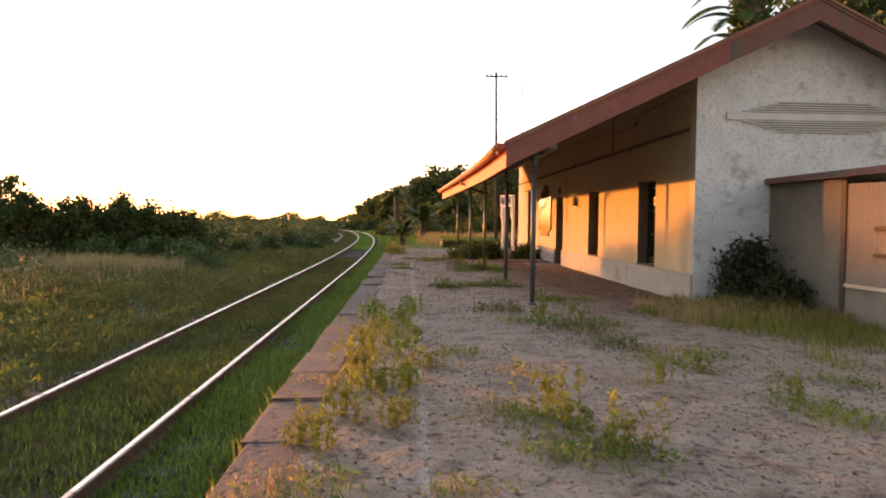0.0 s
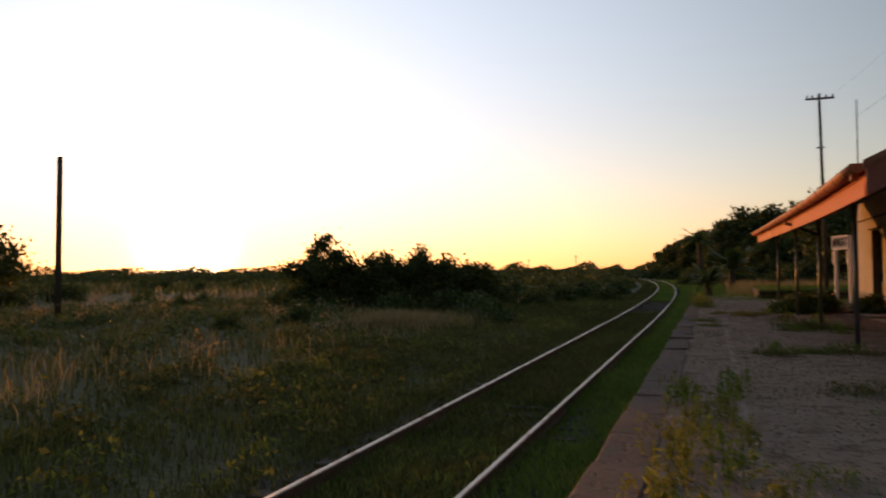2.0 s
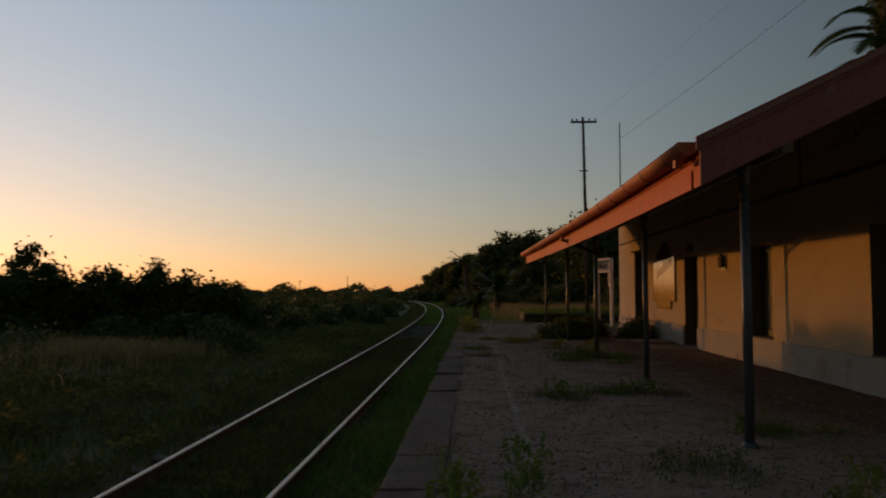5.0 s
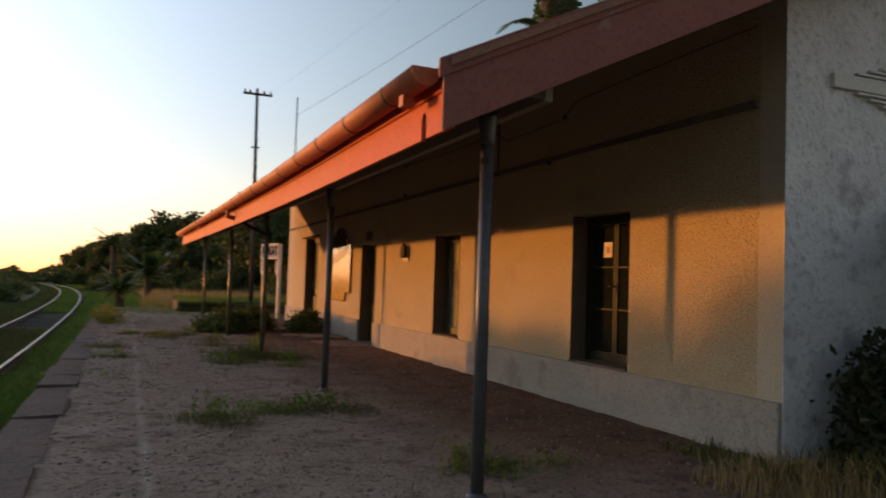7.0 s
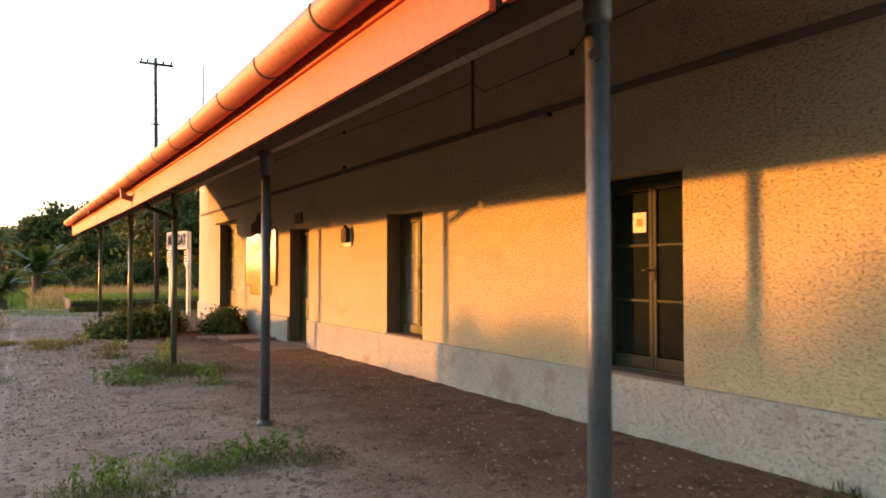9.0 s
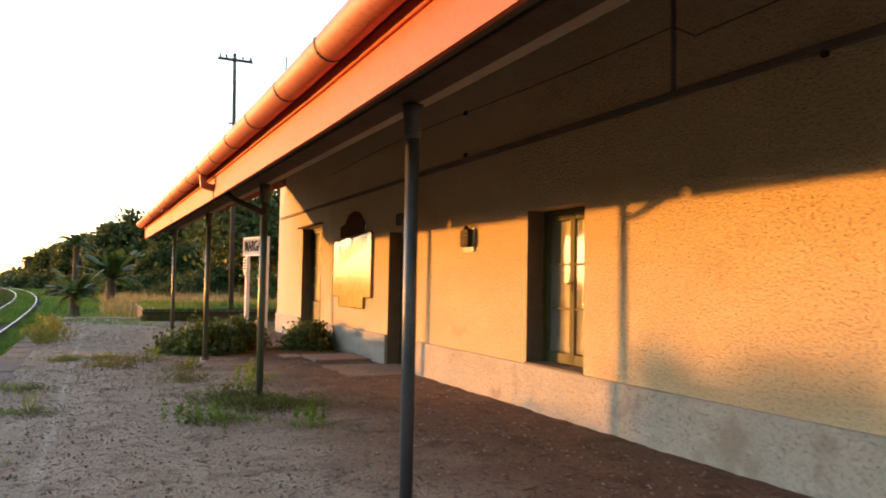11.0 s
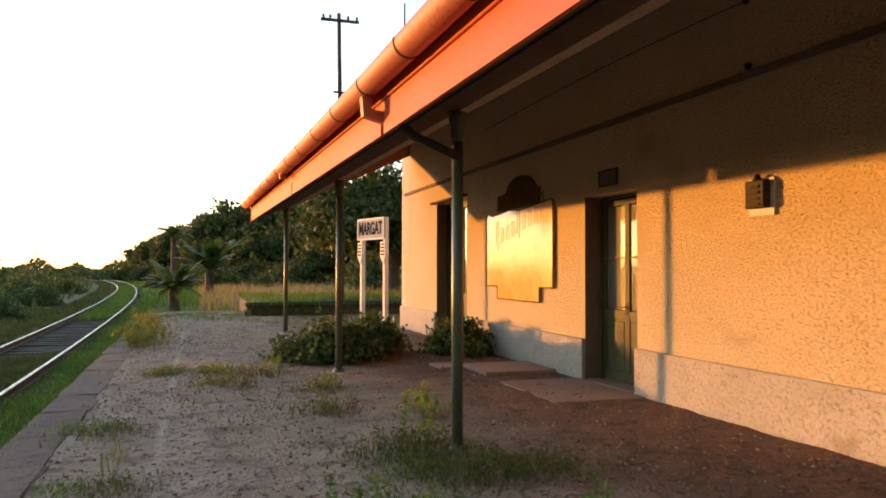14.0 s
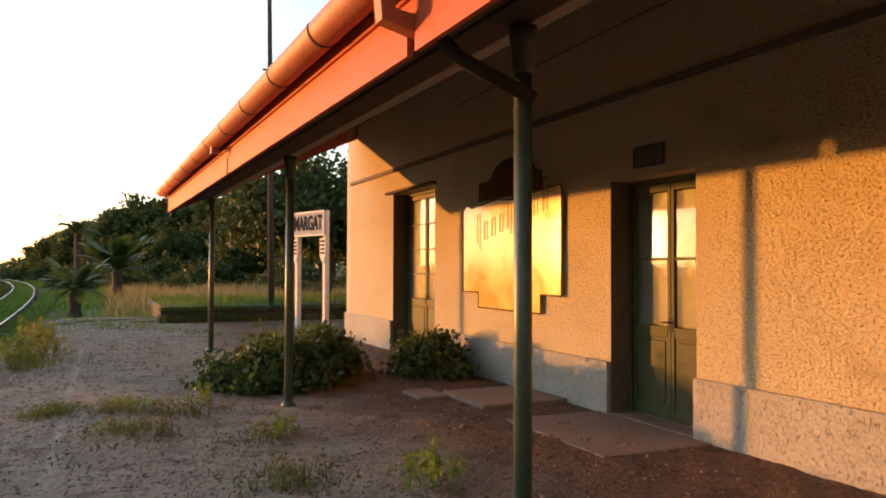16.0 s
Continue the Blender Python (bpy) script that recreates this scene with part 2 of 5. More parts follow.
SLEEPER = mat("old_sleeper", (0.045, 0.035, 0.028), (0.085, 0.068, 0.054), 5, 0.92, 0.5, 30, vary=0.2)
GRASS = mat("green_grass", (0.11, 0.19, 0.03), (0.19, 0.25, 0.05), 0.5, 0.75, 0, 9, vary=-0.35, leaf=0.45, spec=0.3)
GRASS_DEEP = mat("deep_green_weeds", (0.085, 0.10, 0.026), (0.15, 0.145, 0.046), 0.5, 0.75, 0, 9, vary=-0.4, leaf=0.4, spec=0.3)
GRASS_DRY = mat("dry_grass", (0.30, 0.22, 0.10), (0.40, 0.31, 0.16), 0.6, 0.8, 0, 9, vary=-0.3, leaf=0.5, spec=0.2)
GRASS_YELLOW = mat("yellow_green_weeds", (0.16, 0.19, 0.035), (0.25, 0.24, 0.055), 0.8, 0.75, 0, 9, vary=-0.3, leaf=0.45, spec=0.3)
LEAF = mat("tree_leaves", (0.042, 0.068, 0.018), (0.085, 0.112, 0.032), 0.4, 0.6, 0, 6, vary=-0.45, leaf=0.35, spec=0.3)
LEAF_BUSH = mat("bush_leaves", (0.05, 0.085, 0.02), (0.10, 0.14, 0.038), 1.2, 0.5, 0, 9, vary=-0.45, leaf=0.35, spec=0.4)
LEAF_DARK = mat("dark_leaves", (0.03, 0.04, 0.018), (0.055, 0.06, 0.028), 1.2, 0.6, 0, 9, vary=-0.35, leaf=0.25, spec=0.35)
LEAF_PALM = mat("palm_fronds", (0.055, 0.095, 0.022), (0.10, 0.15, 0.038), 1.0, 0.5, 0, 9, vary=-0.35, leaf=0.35)
BARK = mat("bark", (0.075, 0.055, 0.042), (0.13, 0.10, 0.075), 5, 0.95, 0.8, 25, stretch=(1, 1, 0.3), dist=0.03)
POLE_WOOD = mat("weathered_pole", (0.045, 0.036, 0.03), (0.08, 0.065, 0.052), 4, 0.9, 0.4, 30, stretch=(1, 1, 0.2))
SIGN_WHITE = mat("sign_white", (0.55, 0.54, 0.52), (0.66, 0.65, 0.62), 3, 0.7, 0.15, 40, spots=(0.4, 0.33, 0.28), spot_scale=3, spot_edge=0.66)
SIGN_BLACK = mat("sign_black", (0.012, 0.012, 0.014), (0.022, 0.022, 0.026), 6, 0.9, 0.1, 40, spec=0.05)
PAPER = mat("paper", (0.7, 0.68, 0.62), (0.76, 0.74, 0.68), 6, 0.9, 0.05, 40)
PAPER_ORANGE = mat("paper_print", (0.55, 0.25, 0.10), (0.6, 0.3, 0.14), 9, 0.9, 0, 40)
POSTER = mat("enamel_board", (0.52, 0.34, 0.075), (0.60, 0.40, 0.10), 2.2, 0.15, 0.05, 5, spots=(0.46, 0.31, 0.10), spot_scale=3.5, spot_edge=0.6, dist=0.006, spec=0.6)
POSTER_FADED = mat("faded_script_paint", (0.24, 0.15, 0.05), (0.32, 0.20, 0.07), 4, 0.5, 0.05, 30, spec=0.3)
POSTER_DARK = mat("board_rim_and_shaded_crest", (0.085, 0.05, 0.025), (0.13, 0.08, 0.04), 4, 0.9, 0.05, 30, spec=0.0)
IRON = mat("dark_iron", (0.03, 0.027, 0.025), (0.06, 0.05, 0.045), 8, 0.7, 0.2, 40, spec=0.12)
SIGN_GREY = mat("sign_grey", (0.30, 0.31, 0.33), (0.38, 0.39, 0.41), 3, 0.8, 0.15, 40, spots=(0.24, 0.22, 0.21), spot_scale=3, spot_edge=0.62, spec=0.1)
SHUTTER = mat("olive_inner_shutter", (0.065, 0.058, 0.02), (0.10, 0.085, 0.03), 4, 0.55, 0.2, 40, spec=0.3)
DARK_PANE = mat("dark_matte_pane", (0.010, 0.013, 0.011), (0.016, 0.02, 0.017), 5, 0.9, 0.1, 40, spec=0.0)
LITTER = mat("dead_leaf_litter", (0.10, 0.07, 0.045), (0.17, 0.12, 0.08), 3, 0.95, 0, 20, vary=-0.4)
PEBBLE = mat("pebble_stone", (0.19, 0.15, 0.125), (0.31, 0.26, 0.22), 6, 0.95, 0.3, 40, vary=-0.4)
ROOM = mat("room_plaster", (0.30, 0.26, 0.21), (0.38, 0.33, 0.27), 2, 0.95, 0.1, 30)


def redden(m, colour):
    """The trodden earth turns reddish and much darker under the veranda, along an uneven line."""
    nt = m.node_tree
    N, L = nt.nodes.new, nt.links.new
    bsdf = next(n for n in nt.nodes if n.type == "BSDF_PRINCIPLED")
    old = bsdf.inputs["Base Color"].links[0].from_socket
    geo, sep, nz = N("ShaderNodeNewGeometry"), N("ShaderNodeSeparateXYZ"), N("ShaderNodeTexNoise")
    nz.inputs["Scale"].default_value, nz.inputs["Detail"].default_value = 0.9, 8.0
    L(geo.outputs["Position"], sep.inputs[0])
    L(geo.outputs["Position"], nz.inputs["Vector"])
    jit = N("ShaderNodeMath")
    jit.operation = "MULTIPLY_ADD"
    jit.inputs[1].default_value = 2.2
    L(nz.outputs["Fac"], jit.inputs[0])
    L(sep.outputs["X"], jit.inputs[2])
    rx, ry = N("ShaderNodeMapRange"), N("ShaderNodeMapRange")
    rx.inputs["From Min"].default_value, rx.inputs["From Max"].default_value = 3.3, 4.9
    ry.inputs["From Min"].default_value, ry.inputs["From Max"].default_value = 13.0, 16.5
    L(jit.outputs[0], rx.inputs["Value"])
    L(sep.outputs["Y"], ry.inputs["Value"])
    mul, mixer = N("ShaderNodeMath"), N("ShaderNodeMix")
    mul.operation = "MULTIPLY"
    L(rx.outputs[0], mul.inputs[0])
    L(ry.outputs[0], mul.inputs[1])
    mixer.data_type, mixer.blend_type = "RGBA", "MULTIPLY"
    L(mul.outputs[0], mixer.inputs["Factor"])
    L(old, mixer.inputs["A"])
    mixer.inputs["B"].default_value = (*colour, 1)
    L(mixer.outputs["Result"], bsdf.inputs["Base Color"])


def wheel_track(m, x_mid, half, colour):
    """A narrow pale line worn by one wheel along the platform, broken here and there."""
    nt = m.node_tree
    N, L = nt.nodes.new, nt.links.new
    bsdf = next(n for n in nt.nodes if n.type == "BSDF_PRINCIPLED")
    old = bsdf.inputs["Base Color"].links[0].from_socket
    geo, sep, nz = N("ShaderNodeNewGeometry"), N("ShaderNodeSeparateXYZ"), N("ShaderNodeTexNoise")
    nz.inputs["Scale"].default_value, nz.inputs["Detail"].default_value = 1.4, 6.0
    L(geo.outputs["Position"], sep.inputs[0])
    L(geo.outputs["Position"], nz.inputs["Vector"])
    off, dist, near, gap, mul, mixer = N("ShaderNodeMath"), N("ShaderNodeMath"), N("ShaderNodeMapRange"), N("ShaderNodeMapRange"), N("ShaderNodeMath"), N("ShaderNodeMix")
    off.operation, dist.operation, mul.operation = "SUBTRACT", "ABSOLUTE", "MULTIPLY"
    L(sep.outputs["X"], off.inputs[0])
    off.inputs[1].default_value = x_mid
    L(off.outputs[0], dist.inputs[0])
    near.inputs["From Min"].default_value, near.inputs["From Max"].default_value = half, 0.0
    L(dist.outputs[0], near.inputs["Value"])
    gap.inputs["From Min"].default_value, gap.inputs["From Max"].default_value, gap.inputs["To Max"].default_value = 0.32, 0.62, 0.7
    L(nz.outputs["Fac"], gap.inputs["Value"])
    L(near.outputs[0], mul.inputs[0])
    L(gap.outputs[0], mul.inputs[1])
    mixer.data_type = "RGBA"
    L(mul.outputs[0], mixer.inputs["Factor"])
    L(old, mixer.inputs["A"])
    mixer.inputs["B"].default_value = (*colour, 1)
    L(mixer.outputs["Result"], bsdf.inputs["Base Color"])


wheel_track(EARTH, 0.12, 0.07, (0.52, 0.44, 0.37))
redden(EARTH, (0.46, 0.32, 0.25))


# ---- shape helpers ----
def quad_box(bm, x0, x1, y0, y1, z0, z1, bev=0.0):
    vs = [bm.verts.new((x, y, z)) for x in (x0, x1) for y in (y0, y1) for z in (z0, z1)]
    fs = [bm.faces.new([vs[i] for i in f]) for f in ((0, 1, 3, 2), (4, 6, 7, 5), (0, 4, 5, 1), (2, 3, 7, 6), (0, 2, 6, 4), (1, 5, 7, 3))]
    if bev:
        bmesh.ops.bevel(bm, geom=list({e for f in fs for e in f.edges}), offset=bev, segments=1, affect="EDGES")


def tube(bm, points, radii, seg=10, caps=True):
    """A round bar along a line of points."""
    rings = []
    n = len(points)
    pts = [Vector(p) for p in points]
    for i, p in enumerate(pts):
        d = (pts[min(i + 1, n - 1)] - pts[max(i - 1, 0)]).normalized()
        a = d.cross(Vector((0, 0, 1)) if abs(d.z) < 0.9 else Vector((0, 1, 0))).normalized()
        b = d.cross(a)
        r = radii[i] if isinstance(radii, (list, tuple)) else radii
        rings.append([bm.verts.new(p + r * (math.cos(k * math.tau / seg) * a + math.sin(k * math.tau / seg) * b)) for k in range(seg)])
    for u, v in zip(rings, rings[1:]):
        for k in range(seg):
            bm.faces.new((u[k], u[(k + 1) % seg], v[(k + 1) % seg], v[k])).smooth = True
    if caps:
        bm.faces.new(rings[0][::-1])
        bm.faces.new(rings[-1])


def prism(bm, outline, axis, lo, hi):
    """An outline of (u, v) pushed along an axis: 'x' takes (y, z), 'y' takes (x, z), 'z' takes (x, y)."""
    put = {"x": lambda u, v, w: (w, u, v), "y": lambda u, v, w: (u, w, v), "z": lambda u, v, w: (u, v, w)}[axis]
    a = [bm.verts.new(put(u, v, lo)) for u, v in outline]
    b = [bm.verts.new(put(u, v, hi)) for u, v in outline]
    n = len(outline)
    bm.faces.new(a)
    bm.faces.new(b[::-1])
    for k in range(n):
        bm.faces.new((a[k], b[k], b[(k + 1) % n], a[(k + 1) % n]))
    bmesh.ops.recalc_face_normals(bm, faces=bm.faces[:])


def pierced(bm, x0, x1, ys, zs, holes):
    """A wall slab between x0 and x1 on a grid of ys and zs, without the cells that lie in a hole (y0, y1, z0, z1)."""
    ys, zs = sorted(set(ys) | {v for h in holes for v in h[:2]}), sorted(set(zs) | {v for h in holes for v in h[2:]})
    cell = {}
    for i in range(len(ys) - 1):
        for k in range(len(zs) - 1):
            y, z = (ys[i] + ys[i + 1]) / 2, (zs[k] + zs[k + 1]) / 2
            cell[i, k] = not any(h[0] < y < h[1] and h[2] < z < h[3] for h in holes)
    verts = {}

    def v(x, i, k):
        if (x, i, k) not in verts:
            verts[x, i, k] = bm.verts.new((x, ys[i], zs[k]))
        return verts[x, i, k]

    for (i, k), solid in cell.items():
        if not solid:
            continue
        bm.faces.new((v(x0, i, k), v(x0, i, k + 1), v(x0, i + 1, k + 1), v(x0, i + 1, k)))
        bm.faces.new((v(x1, i, k), v(x1, i + 1, k), v(x1, i + 1, k + 1), v(x1, i, k + 1)))
        for di, dk, e in ((-1, 0, ((i, k), (i, k + 1))), (1, 0, ((i + 1, k + 1), (i + 1, k))), (0, -1, ((i + 1, k), (i, k))), (0, 1, ((i, k + 1), (i + 1, k + 1)))):
            if not cell.get((i + di, k + dk)):
                a, b = e
                bm.faces.new((v(x0, *b), v(x0, *a), v(x1, *a), v(x1, *b)))
    bmesh.ops.recalc_face_normals(bm, faces=bm.faces[:])


def mesh_from(name, bm, material):
    me = bpy.data.meshes.new(name)
    bm.normal_update()
    bm.to_mesh(me)
    bm.free()
    if material:
        me.materials.append(material)
    return me


def thing(name, at, label, category, group="", kind=""):
    ob = new(name)
    ob.empty_display_size = 0.2
    ob.location = at
    return tagged(ob, label, category, group, kind)


def base_of(ob):
    m = Matrix.Translation(ob.location)
    return base_of(ob.parent) if ob.parent else m


def part(name, bm, material, parent, label=""):
    """One mesh under a thing or under a part; its shape is given in world places."""
    me = bm if isinstance(bm, bpy.types.Mesh) else mesh_from(name, bm, material)
    ob = new(name, me)
    ob.parent = parent
    if parent.parent is None:
        ob.matrix_parent_inverse = Matrix.Translation(parent.location).inverted()
    if label:
        ob["label"] = label
    return ob


def solo(name, bm, material, label, category, group="", kind=""):
    me = bm if isinstance(bm, bpy.types.Mesh) else mesh_from(name, bm, material)
    return tagged(new(name, me), label, category, group, kind)


def raw_mesh(name, verts, faces, material):
    me = bpy.data.meshes.new(name)
    me.from_pydata(verts, [], faces)
    me.materials.append(material)
    return me


def smoothstep(a, b, v):
    t = np.clip((v - a) / (b - a), 0, 1)
    return t * t * (3 - 2 * t)


def waves(x, y, s=1.0):
    """A gentle uneven height from a few crossed waves."""
    return (np.sin(x * 0.9 * s + 1.3) * np.cos(y * 0.7 * s + 0.4) + 0.5 * np.sin(x * 2.1 * s + y * 1.7 * s) + 0.3 * np.cos(x * 4.3 * s - y * 3.1 * s)) / 1.8


# ---- the ground, one sheet to the horizon ----
EDGE = -1.15            # platform edge
RAIL_Z = -0.25


def rail_shift(y):
    return -0.00053 * np.maximum(np.asarray(y, float) - 28.0, 0) ** 2 * (1 + 0.004 * np.maximum(np.asarray(y, float) - 60, 0))


def ground_z(x, y):
    x, y = np.asarray(x, float), np.asarray(y, float)
    side = smoothstep(-4.6, -7.5, x - rail_shift(y))
    far = smoothstep(-0.6, 1.2, x) * 0.40
    return -0.50 + 0.06 * waves(x, y, 0.6) * side + 0.10 * side + far


def sheet(name, xs, ys, zfun, material):
    gx, gy = np.meshgrid(xs, ys)
    gz = zfun(gx, gy)
    nx, ny = len(xs), len(ys)
    verts = np.stack([gx, gy, gz], -1).reshape(-1, 3)
    i = np.arange((ny - 1) * nx).reshape(ny - 1, nx)[:, :-1].ravel()
    faces = np.stack([i, i + 1, i + nx + 1, i + nx], -1)
    me = bpy.data.meshes.new(name)
    me.from_pydata(verts.tolist(), [], faces.tolist())
    me.polygons.foreach_set("use_smooth", [True] * len(me.polygons))
    me.materials.append(material)
    return me


def steps(*runs):
    out = []
    for a, b, n in runs:
        out += list(np.linspace(a, b, n, endpoint=False))
    return np.array(out + [runs[-1][1]])


ground = tagged(new("ground", sheet("ground", steps((-2500, -200, 12), (-200, -40, 24), (-40, 12, 130), (12, 200, 24), (200, 2500, 12)),
                                    steps((-2500, -60, 12), (-60, 0, 20), (0, 90, 180), (90, 300, 24), (300, 2500, 12)), ground_z, SOIL)),
                "rough field soil under weeds and grass", "ground", kind="structure")


def platform_z(x, y):
    rut = np.exp(-((x - 0.1 - 0.05 * np.sin(y * 0.3)) / 0.12) ** 2) + np.exp(-((x - 1.15 - 0.05 * np.sin(y * 0.3)) / 0.12) ** 2)
    return 0.006 * waves(x, y, 1.1) + 0.006 * waves(x, y, 4.0) - 0.005 * rut + 0.008 * waves(x, y, 9.0) + 0.006 * waves(x + 3.0, y * 1.3, 15.0) + 0.02 * smoothstep(3.0, 4.2, x) * smoothstep(14.2, 15.5, y) * smoothstep(38.5, 37, y)


bm = bmesh.new()
prism(bm, [(-1.02, -0.7), (-1.02, -0.03), (40, -0.03), (40, -0.7)], "y", -40, 47.5)
plat = solo("platform", bm, SLAB, "low platform body with a worn stone face", "platform", kind="structure")
tagged(new("platform_floor", sheet("platform_floor", steps((-0.70, 6, 110), (6, 40, 20)), steps((-40, 0, 40), (0, 48, 560)), platform_z, EARTH)),
       "bare sandy earth with gravel and wheel ruts", "ground", kind="structure")
# ---- railway track ----
track = thing("railway_track", (-2.95, 20, -0.45), "single railway track curving away through grass", "track")
for x_mid in (-2.2, -3.7):
    for nm, prof, m in (("rail_head", [(-0.021, 0), (0.021, 0), (0.031, -0.012), (-0.031, -0.012)], RAIL_STEEL),
                        ("rail_web", [(-0.031, -0.0125), (0.031, -0.0125), (0.031, -0.036), (0.012, -0.042), (0.012, -0.115), (0.06, -0.14), (-0.06, -0.14), (-0.012, -0.115), (-0.012, -0.042), (-0.031, -0.036)], RAIL_RUST)):
        bm = bmesh.new()
        rows = []
        for y in list(range(-40, 30, 5)) + list(range(30, 150, 2)):
            sx = float(rail_shift(y))
            rows.append([bm.verts.new((x_mid + sx + px, y, RAIL_Z + pz)) for px, pz in prof])
        for a, b in zip(rows, rows[1:]):
            for k in range(len(prof)):
                bm.faces.new((a[k], a[(k + 1) % len(prof)], b[(k + 1) % len(prof)], b[k]))
        bmesh.ops.recalc_face_normals(bm, faces=bm.faces[:])
        part(nm, bm, m, track, "bright worn running surface" if nm == "rail_head" else "rusty brown steel")
bm = bmesh.new()
quad_box(bm, -1.2, 1.2, -0.11, 0.11, -0.08, 0.08, 0.012)
sleeper_mesh = mesh_from("sleeper", bm, SLEEPER)
for k in range(150):
    y = 2 + k * 0.62
    ob = part("sleeper", sleeper_mesh, None, track)
    ob.matrix_parent_inverse = Matrix.Translation(track.location).inverted()
    ob.matrix_basis = pose(-2.95 + float(rail_shift(y)) + random.uniform(-.03, .03), y, -0.488 + random.uniform(-.01, .01), 0, random.uniform(-1, 1), random.uniform(-1.5, 1.5) + 0.14 * max(y - 28, 0) * 0.5)
bm = bmesh.new()
rows = []
for y in range(-40, 150, 3):
    sx = float(rail_shift(y))
    rows.append([bm.verts.new((-2.95 + sx + px, y, pz + 0.02 * noise.noise((px * 3, y, 0)))) for px, pz in ((-1.75, -0.52), (-1.2, -0.43), (0, -0.44), (1.2, -0.43), (1.7, -0.52))])
for a, b in zip(rows, rows[1:]):
    for k in range(4):
        bm.faces.new((a[k], a[k + 1], b[k + 1], b[k]))
solo("track_bed", bm, BALLAST, "dark stone ballast bed under the rails", "ballast", kind="structure")

# ---- the station building ----
W, Y0, Y1, XB = 5.475, 15.35, 38.7, 9.33        # facade, near end, far end, back wall
EAVE_X, EAVE_Z, APEX_X, SLOPE = 1.74, 2.57, 7.40, 0.482
YV0, YV1 = 14.58, 38.0                          # verges of the roof


def under(x):
    """Underside of the roof."""
    return 2.87 + SLOPE * (min(x, 2 * APEX_X - x) - EAVE_X)


def lean(bm):
    """The eave rises a little, bows inwards in the middle and runs slightly outwards towards the far end."""
    ys = [v.co.y for v in bm.verts]
    for y in (16.5, 18.5, 20.6, 23.0, 25.7, 30.6, 34.0):
        if min(ys) + 0.2 < y < max(ys) - 0.2:
            bmesh.ops.bisect_plane(bm, geom=bm.verts[:] + bm.edges[:] + bm.faces[:], plane_co=(0, y, 0), plane_no=(0, 1, 0))
    for v in bm.verts:
        near = max(0.0, 1 - max(0.0, v.co.x - 1.9) / 3.5)
        k = (v.co.y - YV0) / (YV1 - YV0) * near
        v.co.x += float(np.interp(v.co.y, (14.6, 16.5, 18.5, 20.6, 25.7, 30.6, 38.0), (0.05, 0.08, 0.115, 0.135, 0.115, 0.06, -0.035))) * near - 0.08 * k
        v.co.z += 0.07 * k


station = thing("station_building", (W, 27.0, 0), "old cream plastered railway station with a red-edged veranda roof", "building")

# openings: y0, y1, z0, z1
DOORS = [(17.68, 18.96, 0.60, 2.54), (22.72, 23.97, 0.59, 2.51), (27.75, 29.04, 0.03, 2.51), (33.78, 35.75, 0.03, 2.95)]
bm = bmesh.new()
pierced(bm, W, W + 0.40, [Y0 + 0.40, Y1], [0, 2.0, 4.64], DOORS)
wall = part("wall", bm, STUCCO, station, "rough-cast cream plaster")

# plinth, with gaps at the doors that reach the floor
for a, b in ((Y0 + 0.004, 27.75), (29.04, 33.78), (35.75, Y1)):
    bm = bmesh.new()
    quad_box(bm, W - 0.055, W - 0.001, a, b, 0, 0.575, 0.01)
    part("plinth", bm, PLINTH, station, "grey painted plinth")
# corner pilasters
for a, b in ((Y0, Y0 + 0.31), (Y1 - 0.30, Y1)):
    bm = bmesh.new()
    quad_box(bm, W - 0.004, W - 0.001, a, b, 0.576, 4.45, 0.001)
    part("pilaster", bm, SMOOTH, station, "smooth grey corner strip")
bm = bmesh.new()
quad_box(bm, W - 0.002, W - 0.0003, Y0 + 0.31, Y0 + 0.402, 0.576, 4.45)
part("wall", bm, STUCCO, station)
bm = bmesh.new()
quad_box(bm, W - 0.018, W + 0.31, Y0 - 0.016, Y0 - 0.002, 0.0, 4.30, 0.004)
part("pilaster", bm, WHITEWASH, station, "smooth whitewashed corner strip")


def gable(y_out, y_in, material):
    bm = bmesh.new()
    zs = under(W) - 0.03
    prism(bm, [(W, 0), (W, zs), (APEX_X, under(APEX_X) - 0.03), (XB, zs), (XB, 0)], "y", y_out, y_in)
    return part("gable_wall", bm, material, station, "whitewashed gable with stained peeling plaster")


gable(Y0, Y0 + 0.40, WHITEWASH)
bm = bmesh.new()
prism(bm, [(W + .42, 0), (W + .42, 4.6), (APEX_X, under(APEX_X) - 0.05), (XB, 4.6), (XB, 0)], "y", Y1 - 0.40, Y1)
part("gable_wall", bm, WHITEWASH, station)
bm = bmesh.new()
quad_box(bm, XB - 0.40, XB, Y0 + 0.40, Y1 - 0.40, 0, 4.6)
part("back_wall", bm, WHITEWASH, station)
bm = bmesh.new()
quad_box(bm, W + 0.40, XB - 0.40, Y0 + 0.40, Y1 - 0.40, 3.3, 3.4)
part("room_ceiling", bm, ROOM, station)
bm = bmesh.new()
quad_box(bm, W + 0.40, XB - 0.40, Y0 + 0.40, Y1 - 0.40, 0.0, 0.05)
part("room_floor", bm, RED_EARTH, station)
for y in (20.8, 25.6, 31.5):
    bm = bmesh.new()
    quad_box(bm, W + 0.40, XB - 0.40, y - 0.08, y + 0.08, 0.05, 3.3)
    part("room_wall", bm, ROOM, station)

